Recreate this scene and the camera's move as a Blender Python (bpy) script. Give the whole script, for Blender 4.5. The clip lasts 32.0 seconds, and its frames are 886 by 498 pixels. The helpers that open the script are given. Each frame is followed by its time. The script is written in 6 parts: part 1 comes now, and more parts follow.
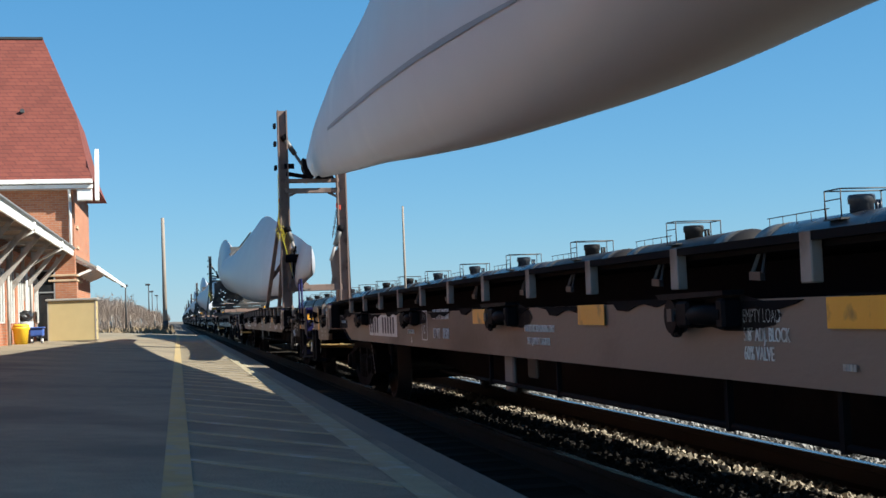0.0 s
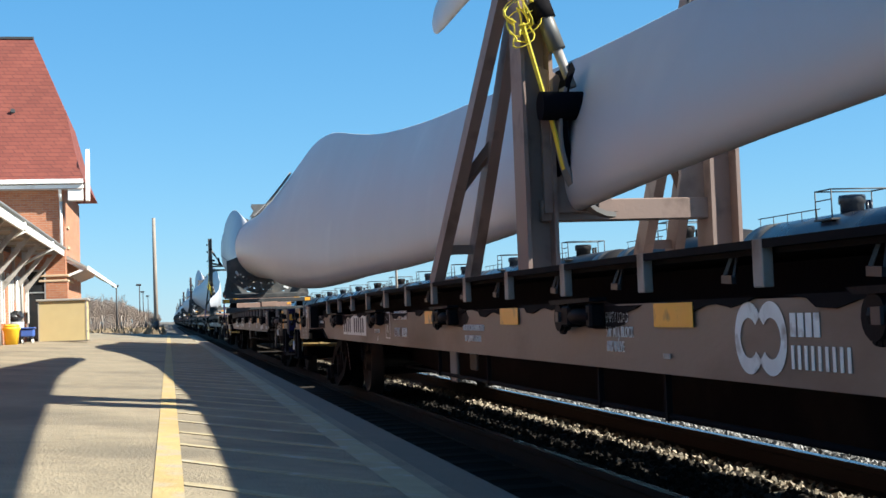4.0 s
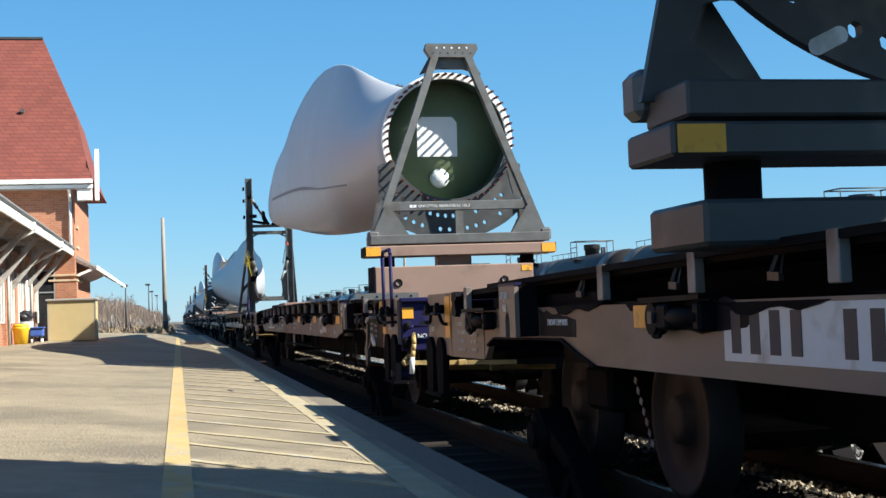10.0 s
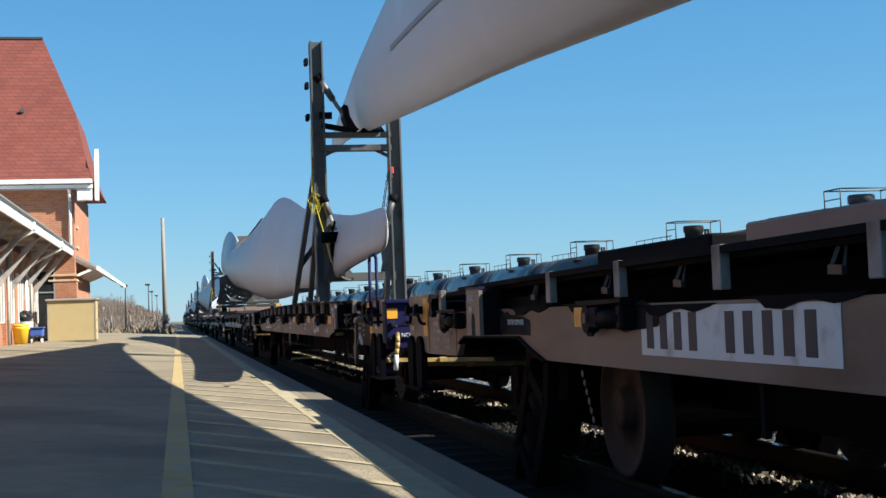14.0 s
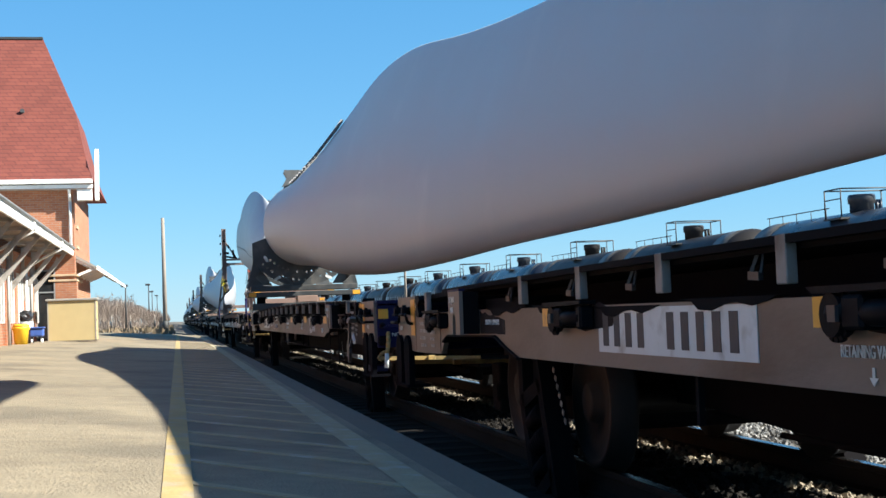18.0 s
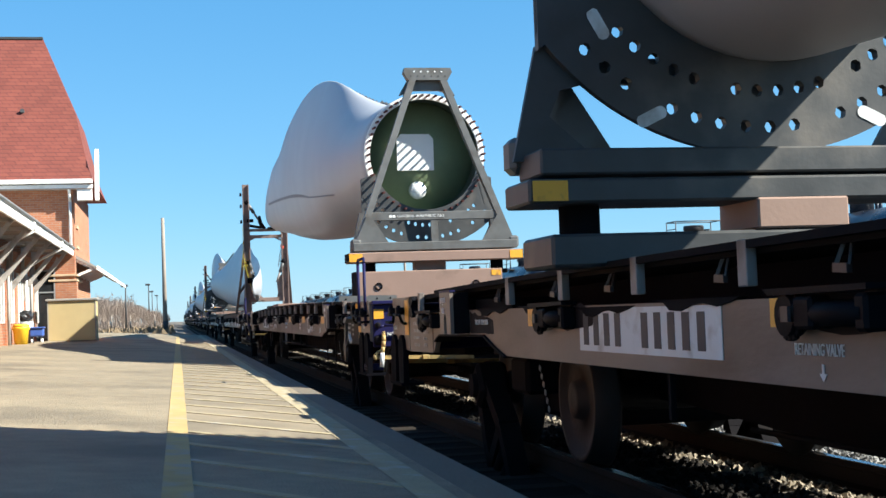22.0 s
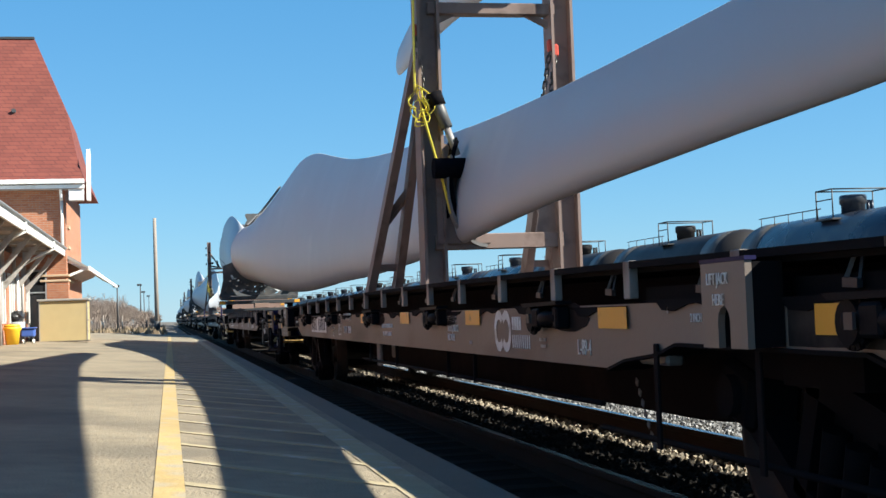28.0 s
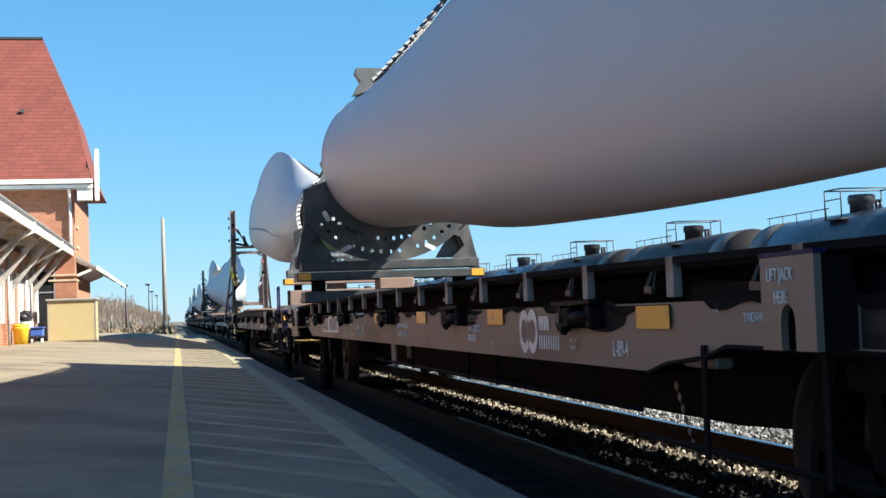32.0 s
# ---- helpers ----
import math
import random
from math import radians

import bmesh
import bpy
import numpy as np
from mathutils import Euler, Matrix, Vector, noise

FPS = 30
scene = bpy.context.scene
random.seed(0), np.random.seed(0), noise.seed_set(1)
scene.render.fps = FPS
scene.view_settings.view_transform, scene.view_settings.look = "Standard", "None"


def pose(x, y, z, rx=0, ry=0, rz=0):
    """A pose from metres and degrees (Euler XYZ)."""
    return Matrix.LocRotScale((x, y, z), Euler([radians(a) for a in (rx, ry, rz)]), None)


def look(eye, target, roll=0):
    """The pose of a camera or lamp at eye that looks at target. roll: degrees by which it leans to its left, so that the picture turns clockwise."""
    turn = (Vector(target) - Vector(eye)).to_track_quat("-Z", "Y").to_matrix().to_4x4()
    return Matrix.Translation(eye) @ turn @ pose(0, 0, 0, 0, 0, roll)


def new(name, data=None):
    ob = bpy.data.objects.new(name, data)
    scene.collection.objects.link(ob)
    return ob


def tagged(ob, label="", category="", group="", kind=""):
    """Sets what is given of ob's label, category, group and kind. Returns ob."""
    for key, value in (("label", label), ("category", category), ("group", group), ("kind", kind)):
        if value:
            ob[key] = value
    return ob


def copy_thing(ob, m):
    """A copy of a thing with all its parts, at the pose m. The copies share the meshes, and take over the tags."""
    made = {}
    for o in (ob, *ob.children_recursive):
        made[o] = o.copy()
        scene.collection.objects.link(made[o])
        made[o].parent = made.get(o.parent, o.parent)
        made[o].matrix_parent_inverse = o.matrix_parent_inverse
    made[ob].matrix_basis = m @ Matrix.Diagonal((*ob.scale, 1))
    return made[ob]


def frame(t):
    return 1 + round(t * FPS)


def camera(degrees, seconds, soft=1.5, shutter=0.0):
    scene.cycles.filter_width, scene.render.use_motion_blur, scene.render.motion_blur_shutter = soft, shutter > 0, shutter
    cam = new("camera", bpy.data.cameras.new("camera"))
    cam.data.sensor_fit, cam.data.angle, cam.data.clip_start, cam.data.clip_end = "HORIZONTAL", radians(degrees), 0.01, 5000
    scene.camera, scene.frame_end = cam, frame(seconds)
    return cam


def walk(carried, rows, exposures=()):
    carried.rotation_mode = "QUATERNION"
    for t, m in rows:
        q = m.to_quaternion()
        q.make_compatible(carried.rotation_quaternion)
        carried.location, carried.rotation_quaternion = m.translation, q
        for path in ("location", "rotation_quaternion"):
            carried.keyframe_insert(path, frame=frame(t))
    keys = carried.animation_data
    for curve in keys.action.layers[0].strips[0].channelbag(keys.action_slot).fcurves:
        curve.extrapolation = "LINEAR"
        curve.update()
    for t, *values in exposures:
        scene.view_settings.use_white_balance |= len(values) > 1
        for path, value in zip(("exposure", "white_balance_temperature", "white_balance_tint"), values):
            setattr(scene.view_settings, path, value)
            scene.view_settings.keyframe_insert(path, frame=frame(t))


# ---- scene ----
cam = camera(37.1, 32.0)
EYE = (0.0, 0.0, 1.026)
YAW, PITCH, ROLL = -11.3485, 2.7153, 2.091
# the picture sways a little sideways as each wagon end rumbles past: seconds, degrees to the right
SWAY = ((0, 0), (1.5, 0), (2, .037), (2.5, .04), (3, .262), (3.5, .262), (4, .375), (4.5, .113), (5, .03), (6.5, 0), (10, 0),
        (10.5, .3), (11, .262), (11.5, .15), (12, .037), (12.5, 0), (13.5, 0), (14.5, .05), (15.5, .33), (16, .075), (16.5, .02),
        (17, 0), (22.5, 0), (23, .19), (23.5, .17), (24, .12), (24.5, .037), (25.2, 0), (26.5, 0), (27, .075), (27.5, .037),
        (28, .34), (28.5, .375), (29, .113), (29.5, .03), (30, 0), (32, 0))
# the camera meters for what fills its view: seconds, stops
EXPOSE = ((0, -.18), (2, -.18), (3, -.08), (4, .1), (5.5, .18), (7, .2), (8, .25), (9, .22), (10, .02), (11, -.18), (13, -.2), (14.5, -.05), (16, .1), (18, .15),
          (20, .2), (22, .2), (22.6, 0), (23, -.2), (24.5, -.25), (26.5, -.12), (27, -.08), (28, .02), (29, .17), (32, .2))
walk(cam, [(t, pose(*EYE, 90 + PITCH, ROLL, YAW - a)) for t, a in SWAY], [(t, 1.27 + e, 5850, 6) for t, e in EXPOSE])

# ---- light: a low winter sun behind and to the right of the train ----
SUN_X, SUN_Y = 1.14, -0.55          # the way to the sun, per metre of height
sun_turn = math.atan2(SUN_X, SUN_Y)  # clockwise from the track's far end
sun_height = math.atan2(1.0, math.hypot(SUN_X, SUN_Y))
world = bpy.data.worlds.new("world")
scene.world = world
world.use_nodes = True
wn = world.node_tree.nodes
wn.clear()
sky = wn.new("ShaderNodeTexSky")
sky.sky_type, sky.sun_disc = "NISHITA", False
sky.sun_elevation, sky.sun_rotation = sun_height, sun_turn
sky.air_density, sky.dust_density, sky.ozone_density, sky.altitude = 1.0, 0.0, 3.0, 100
back = wn.new("ShaderNodeBackground")
back.inputs["Strength"].default_value = 0.0535
wout = wn.new("ShaderNodeOutputWorld")
clear = wn.new("ShaderNodeMix")                # a crisp, dry winter sky: an even azure over the sky's own fall-off
clear.data_type = "RGBA"
clear.inputs[0].default_value = 0.55
way_up = wn.new("ShaderNodeTexCoord")
height = wn.new("ShaderNodeSeparateXYZ")
world.node_tree.links.new(way_up.outputs["Generated"], height.inputs[0])
deep = wn.new("ShaderNodeValToRGB")            # paler at the horizon, deep blue overhead
deep.color_ramp.elements[0].position, deep.color_ramp.elements[0].color = 0.0, (0.155, 0.54, 0.85, 1)
deep.color_ramp.elements[1].position, deep.color_ramp.elements[1].color = 0.85, (0.02, 0.14, 0.40, 1)
mid = deep.color_ramp.elements.new(0.28)
mid.color = (0.075, 0.41, 0.79, 1)
world.node_tree.links.new(height.outputs[2], deep.inputs[0])
lift = wn.new("ShaderNodeVectorMath")
lift.operation = "SCALE"
lift.inputs["Scale"].default_value = 7.6
world.node_tree.links.new(deep.outputs[0], lift.inputs[0])
world.node_tree.links.new(lift.outputs[0], clear.inputs[7])
world.node_tree.links.new(sky.outputs[0], clear.inputs[6])
world.node_tree.links.new(clear.outputs[2], back.inputs[0])
world.node_tree.links.new(back.outputs[0], wout.inputs[0])
sun = new("sun", bpy.data.lights.new("sun", "SUN"))
sun.data.energy, sun.data.angle, sun.data.color = 5.0, radians(0.53), (1.0, 0.90, 0.74)
sun.matrix_world = look((SUN_X * 40, SUN_Y * 40, 40), (0, 0, 0))


# ---- materials ----
def material(name, color, rough=0.6, metal=0.0, vary=0.12, scale=6.0, stain=None, stain_amount=0.0, stain_scale=1.2,
             bump=0.05, bump_scale=40.0, stretch=(1, 1, 1), coat=0.0, spec=0.5):
    """A painted or raw surface: a base colour varied at two scales, stains of another colour, and a fine relief."""
    m = bpy.data.materials.new(name)
    m.use_nodes = True
    nt = m.node_tree
    n, l = nt.nodes, nt.links
    p = n["Principled BSDF"]
    p.inputs["Metallic"].default_value = metal
    p.inputs["Coat Weight"].default_value = coat
    p.inputs["Specular IOR Level"].default_value = spec
    tc = n.new("ShaderNodeTexCoord")
    mp = n.new("ShaderNodeMapping")
    mp.inputs["Scale"].default_value = stretch
    l.new(tc.outputs["Object"], mp.inputs["Vector"])

    def cloud(s, detail):
        t = n.new("ShaderNodeTexNoise")
        t.inputs["Scale"].default_value, t.inputs["Detail"].default_value = s, detail
        l.new(mp.outputs[0], t.inputs["Vector"])
        return t.outputs["Fac"]

    fine, broad = cloud(scale, 6), cloud(scale * 0.17, 3)
    both = n.new("ShaderNodeMath")
    both.operation = "ADD"
    l.new(fine, both.inputs[0])
    l.new(broad, both.inputs[1])
    ramp = n.new("ShaderNodeMapRange")
    ramp.inputs["From Min"].default_value, ramp.inputs["From Max"].default_value = 0.6, 1.4
    ramp.inputs["To Min"].default_value, ramp.inputs["To Max"].default_value = 1 - vary, 1 + vary
    l.new(both.outputs[0], ramp.inputs["Value"])
    tint = n.new("ShaderNodeVectorMath")
    tint.operation = "SCALE"
    tint.inputs[0].default_value = color
    l.new(ramp.outputs[0], tint.inputs["Scale"])
    out = tint.outputs[0]
    if stain:
        blot = cloud(stain_scale, 8)
        cut = n.new("ShaderNodeMapRange")
        cut.inputs["From Min"].default_value, cut.inputs["From Max"].default_value = 0.62 - 0.3 * stain_amount, 0.74 - 0.2 * stain_amount
        l.new(blot, cut.inputs["Value"])
        mix = n.new("ShaderNodeMix")
        mix.data_type = "RGBA"
        mix.inputs[7].default_value = (*stain, 1)
        l.new(cut.outputs[0], mix.inputs[0])
        l.new(out, mix.inputs[6])
        out = mix.outputs[2]
    l.new(out, p.inputs["Base Color"])
    rr = n.new("ShaderNodeMapRange")
    rr.inputs["To Min"].default_value, rr.inputs["To Max"].default_value = max(0.02, rough - 0.12), min(1, rough + 0.12)
    l.new(fine, rr.inputs["Value"])
    l.new(rr.outputs[0], p.inputs["Roughness"])
    if bump:
        b = n.new("ShaderNodeBump")
        b.inputs["Strength"].default_value, b.inputs["Distance"].default_value = bump, 0.02
        l.new(cloud(bump_scale, 4), b.inputs["Height"])
        l.new(b.outputs[0], p.inputs["Normal"])
    return m


def brickwork(name, one, two, mortar, size):
    """Coursed brick or shingle on upright faces, by the length along the wall and the height."""
    m = material(name, one, 0.9, bump=0.3, bump_scale=30)
    nt = m.node_tree
    n, l = nt.nodes, nt.links
    p = n["Principled BSDF"]
    tc = n.new("ShaderNodeTexCoord")
    sp = n.new("ShaderNodeSeparateXYZ")
    ad = n.new("ShaderNodeMath")
    cb = n.new("ShaderNodeCombineXYZ")
    l.new(tc.outputs["Object"], sp.inputs[0])
    l.new(sp.outputs[0], ad.inputs[0])
    l.new(sp.outputs[1], ad.inputs[1])
    l.new(ad.outputs[0], cb.inputs[0])
    l.new(sp.outputs[2], cb.inputs[1])
    br = n.new("ShaderNodeTexBrick")
    br.inputs["Color1"].default_value, br.inputs["Color2"].default_value = (*one, 1), (*two, 1)
    br.inputs["Mortar"].default_value = (*mortar, 1)
    br.inputs["Scale"].default_value = 1.0
    br.inputs["Brick Width"].default_value, br.inputs["Row Height"].default_value = size
    br.inputs["Mortar Size"].default_value = size[1] * 0.08
    br.inputs["Mortar Smooth"].default_value = 0.2
    l.new(cb.outputs[0], br.inputs["Vector"])
    big = n.new("ShaderNodeTexNoise")
    big.inputs["Scale"].default_value = 0.8
    l.new(tc.outputs["Object"], big.inputs["Vector"])
    hs = n.new("ShaderNodeMapRange")
    hs.inputs["To Min"].default_value, hs.inputs["To Max"].default_value = 0.75, 1.2
    l.new(big.outputs["Fac"], hs.inputs["Value"])
    sc = n.new("ShaderNodeVectorMath")
    sc.operation = "SCALE"
    l.new(br.outputs["Color"], sc.inputs[0])
    l.new(hs.outputs[0], sc.inputs["Scale"])
    l.new(sc.outputs[0], p.inputs["Base Color"])
    return m


WAGON = material("wagon_brown", (0.20, 0.155, 0.125), 0.55, vary=0.14, scale=3, stain=(0.10, 0.065, 0.045), stain_amount=0.25, stretch=(1, 0.35, 1), bump=0.1)
DUST = material("brake_dust", (0.020, 0.017, 0.017), 0.8, vary=0.4, scale=4, stain=(0.07, 0.055, 0.047), stain_amount=0.2, stain_scale=2.5, spec=0.1)
SOOT = material("sooty_panel", (0.055, 0.046, 0.040), 0.7, vary=0.3, scale=3, stain=(0.15, 0.12, 0.10), stain_amount=0.25, stain_scale=1.6, spec=0.15)
PANEL = material("panel_greybrown", (0.185, 0.148, 0.122), 0.5, vary=0.14, scale=4, stain=(0.10, 0.07, 0.05), stain_amount=0.2)
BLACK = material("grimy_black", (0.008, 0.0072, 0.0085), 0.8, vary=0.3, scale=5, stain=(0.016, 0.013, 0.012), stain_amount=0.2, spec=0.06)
WINCHBLK = material("winch_black", (0.005, 0.005, 0.007), 0.6, vary=0.2, spec=0.08)
STAKE = material("stake_grey", (0.26, 0.235, 0.22), 0.55, vary=0.15, stain=(0.11, 0.08, 0.06), stain_amount=0.35, stain_scale=3)
BLUE = material("end_blue", (0.014, 0.013, 0.06), 0.5, vary=0.12, stain=(0.03, 0.03, 0.06), stain_amount=0.2, stain_scale=4, spec=0.12)
YELLOW = material("reflector_yellow", (0.75, 0.36, 0.03), 0.4, vary=0.08, stain=(0.3, 0.16, 0.04), stain_amount=0.12, stain_scale=8)
PIPEYEL = material("pipe_tan", (0.40, 0.265, 0.09), 0.55, vary=0.15, stain=(0.2, 0.15, 0.06), stain_amount=0.3, stain_scale=6)
LETTER = material("letter_white", (0.72, 0.72, 0.70), 0.6, vary=0.12, scale=20, stain=(0.35, 0.31, 0.28), stain_amount=0.2, stain_scale=9)
PLATE = material("plate_white", (0.66, 0.68, 0.68), 0.5, vary=0.08, stain=(0.4, 0.38, 0.35), stain_amount=0.2, stain_scale=5)
STENCIL = material("stencil_grey", (0.36, 0.35, 0.33), 0.6, vary=0.3, scale=40, stain=(0.2, 0.17, 0.15), stain_amount=0.3, stain_scale=25)
BRACKET = material("bracket_grey", (0.17, 0.16, 0.155), 0.6, vary=0.15)
HOOK = material("hook_dark", (0.038, 0.036, 0.039), 0.5, vary=0.2)
SEAM = material("seam_grey", (0.20, 0.20, 0.215), 0.6)
FINGREY = material("fin_strip_grey", (0.13, 0.145, 0.13), 0.6, vary=0.15)
DARKLET = material("letter_dark", (0.05, 0.05, 0.055), 0.6)
SMEAR = material("black_smear", (0.012, 0.010, 0.011), 0.7, vary=0.4, scale=9, stain=(0.05, 0.038, 0.03), stain_amount=0.25, stain_scale=7, spec=0.1)
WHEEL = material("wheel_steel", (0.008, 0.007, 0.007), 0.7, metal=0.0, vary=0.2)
BLADE = material("blade_white", (0.395, 0.40, 0.425), 0.45, vary=0.03, scale=0.8, stain=(0.45, 0.45, 0.46), stain_amount=0.05, stain_scale=0.5, bump=0.02, bump_scale=8, coat=0.03)
BLADEDARK = material("blade_strip", (0.16, 0.16, 0.17), 0.6)
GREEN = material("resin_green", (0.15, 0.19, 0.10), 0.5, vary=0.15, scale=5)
# the lining's green, taken down to hold the shade inside the root
GREENSHADE = material("resin_in_shade", (0.03, 0.047, 0.036), 0.55, vary=0.2, scale=3)
RINGWHITE = material("root_ring", (0.78, 0.78, 0.76), 0.5, vary=0.06)
STUD = material("stud_dark", (0.07, 0.055, 0.05), 0.5, metal=0.7, stain=(0.25, 0.05, 0.04), stain_amount=0.4, stain_scale=3)
GALV = material("cradle_grey", (0.125, 0.124, 0.12), 0.5, metal=0.25, vary=0.2, scale=8, stain=(0.10, 0.09, 0.08), stain_amount=0.35, stain_scale=3)
CRADLE = material("cradle_plate", (0.055, 0.057, 0.059), 0.5, metal=0.2, vary=0.3, scale=6, stain=(0.12, 0.11, 0.10), stain_amount=0.25, stain_scale=2)
MAST = material("mast_brown", (0.215, 0.15, 0.125), 0.6, vary=0.12, scale=4, stain=(0.11, 0.07, 0.055), stain_amount=0.25, stain_scale=3)
MASTGREY = material("mast_grey", (0.085, 0.088, 0.085), 0.6, vary=0.15, scale=4, stain=(0.05, 0.045, 0.04), stain_amount=0.3, stain_scale=3)
# also on the recessed deck web, where its black paints the shade
RUBBERSHADE = material("rubber", (0.005, 0.005, 0.0075), 0.8, vary=0.2, spec=0.03)
STRAP = material("strap_yellow", (0.72, 0.60, 0.05), 0.7, vary=0.15, scale=20)
CHAIN = material("chain", (0.10, 0.095, 0.09), 0.45, metal=0.8)
RED = material("hook_red", (0.55, 0.07, 0.04), 0.5)
ASPHALT = material("platform_asphalt", (0.26, 0.213, 0.142), 0.9, vary=0.26, scale=7, stain=(0.175, 0.145, 0.10), stain_amount=0.36, stain_scale=0.7, bump=0.8, bump_scale=55)
LINE = material("line_yellow", (0.42, 0.30, 0.12), 0.85, vary=0.18, scale=9, stain=(0.36, 0.30, 0.20), stain_amount=0.4, stain_scale=5, bump=0.3)
HATCH = material("hatch_cream", (0.36, 0.295, 0.175), 0.85, vary=0.2, scale=9, stain=(0.40, 0.36, 0.29), stain_amount=0.3, stain_scale=6, bump=0.3)
CONCRETE = material("edge_concrete", (0.155, 0.13, 0.095), 0.9, vary=0.15, scale=4, bump=0.4)
STONE = material("ballast_stone", (0.24, 0.20, 0.145), 0.9, vary=0.35, scale=3)
PALESTONE = material("shoulder_stone", (0.20, 0.193, 0.182), 0.9, vary=0.3, scale=3)
# near-black ballast copy that carries the shade under and beside the train
SHADESTONE = material("oily_ballast", (0.014, 0.0125, 0.0115), 0.95, vary=0.4, scale=6, stain=(0.028, 0.024, 0.02), stain_amount=0.25, bump=0.6, bump_scale=30, spec=0.1)
DIRT = material("gravel_ground", (0.13, 0.113, 0.09), 0.95, vary=0.3, scale=2, stain=(0.075, 0.064, 0.05), stain_amount=0.4, bump=0.6, bump_scale=30)
TIMBER = material("sleeper_timber", (0.03, 0.025, 0.021), 0.9, vary=0.3, scale=6, stretch=(0.3, 3, 1), bump=0.5, spec=0.12)
RAIL = material("rail_rust", (0.028, 0.021, 0.018), 0.8, metal=0.0, vary=0.2, spec=0.12)
RAILTOP = material("rail_polished", (0.42, 0.42, 0.43), 0.25, metal=1.0, vary=0.08, stretch=(1, 0.05, 1))
BRICK = brickwork("brick_orange", (0.45, 0.185, 0.09), (0.36, 0.13, 0.065), (0.36, 0.28, 0.22), (0.27, 0.09))
BRICKPALE = brickwork("brick_band", (0.58, 0.42, 0.27), (0.52, 0.36, 0.22), (0.45, 0.38, 0.3), (0.27, 0.09))
SHINGLE = brickwork("roof_shingle", (0.20, 0.053, 0.036), (0.165, 0.042, 0.03), (0.105, 0.028, 0.022), (0.45, 0.17))
TRIM = material("trim_white", (0.78, 0.77, 0.74), 0.5, vary=0.05, stain=(0.6, 0.57, 0.5), stain_amount=0.1)
# white trim greyed, the canopy's shade put into its colour
TRIMSHADE = material("trim_in_shade", (0.42, 0.39, 0.36), 0.6, vary=0.12, stain=(0.28, 0.25, 0.22), stain_amount=0.3, stain_scale=3)
SOFFIT = material("soffit_timber", (0.25, 0.19, 0.15), 0.7, vary=0.2, scale=4)
SHEDTAN = material("shed_tan", (0.46, 0.36, 0.18), 0.65, vary=0.07, scale=3, stain=(0.47, 0.37, 0.2), stain_amount=0.2)
SHEDTOP = material("shed_roof_grey", (0.30, 0.28, 0.25), 0.7, vary=0.12)
BINYEL = material("bin_yellow", (0.80, 0.50, 0.02), 0.45, vary=0.06)
BINBLUE = material("bin_blue", (0.05, 0.11, 0.38), 0.5)
BAGBLK = material("bag_black", (0.02, 0.02, 0.022), 0.35, vary=0.2, bump=0.4, bump_scale=12)
GREYBIN = material("bin_grey", (0.3, 0.31, 0.32), 0.5)
POLE = material("pole_timber", (0.30, 0.25, 0.205), 0.9, vary=0.25, scale=4, stretch=(4, 4, 0.3), bump=0.4)
LAMPPOST = material("post_dark", (0.05, 0.05, 0.05), 0.6)
TWIG = material("bare_twigs", (0.30, 0.23, 0.18), 0.95, vary=0.2, scale=0.4)
DRYGRASS = material("dry_grass", (0.19, 0.14, 0.085), 0.95, vary=0.3, scale=1.5)
TANKBLK = material("tank_black", (0.022, 0.029, 0.045), 0.28, vary=0.25, scale=0.7, stain=(0.075, 0.07, 0.065), stain_amount=0.3, stain_scale=0.6, spec=0.3)
TANKDULL = material("tank_dull", (0.030, 0.027, 0.026), 0.5, vary=0.3, scale=0.8, stain=(0.07, 0.058, 0.045), stain_amount=0.3, stain_scale=0.5, spec=0.15)
TANKBAND = material("tank_grey", (0.10, 0.095, 0.085), 0.5, vary=0.2, scale=1, stain=(0.06, 0.055, 0.05), stain_amount=0.4)
GLASSDK = material("window_glass", (0.02, 0.022, 0.025), 0.08, vary=0.1, bump=0)
BOXBROWN = material("bolster_brown", (0.27, 0.175, 0.135), 0.6, vary=0.1, scale=4, stain=(0.17, 0.11, 0.085), stain_amount=0.2, stain_scale=2)


# ---- mesh helpers ----
def part(name, bm, mat, parent=None, label="", at=None):
    me = bpy.data.meshes.new(name)
    bm.to_mesh(me)
    bm.free()
    me.materials.append(mat)
    ob = new(name, me)
    if parent:
        ob.parent = parent
    if at is not None:
        ob.matrix_basis = at
    return tagged(ob, label)


def again(ob, at):
    """Another part on the same mesh."""
    o = ob.copy()
    scene.collection.objects.link(o)
    o.matrix_basis = at
    return o


def thing(name, label, category, group="", kind="", at=None):
    ob = new(name)
    if at is not None:
        ob.matrix_basis = at
    return tagged(ob, label, category, group, kind)


def box(bm, x0, x1, y0, y1, z0, z1, bevel=0.0):
    vs = [bm.verts.new((x, y, z)) for x in (x0, x1) for y in (y0, y1) for z in (z0, z1)]
    fs = [bm.faces.new([vs[i] for i in q]) for q in ((0, 1, 3, 2), (4, 6, 7, 5), (0, 4, 5, 1), (2, 3, 7, 6), (0, 2, 6, 4), (1, 5, 7, 3))]
    if bevel:
        bmesh.ops.bevel(bm, geom=list({e for f in fs for e in f.edges}), offset=bevel, segments=1, affect="EDGES")
    return bm


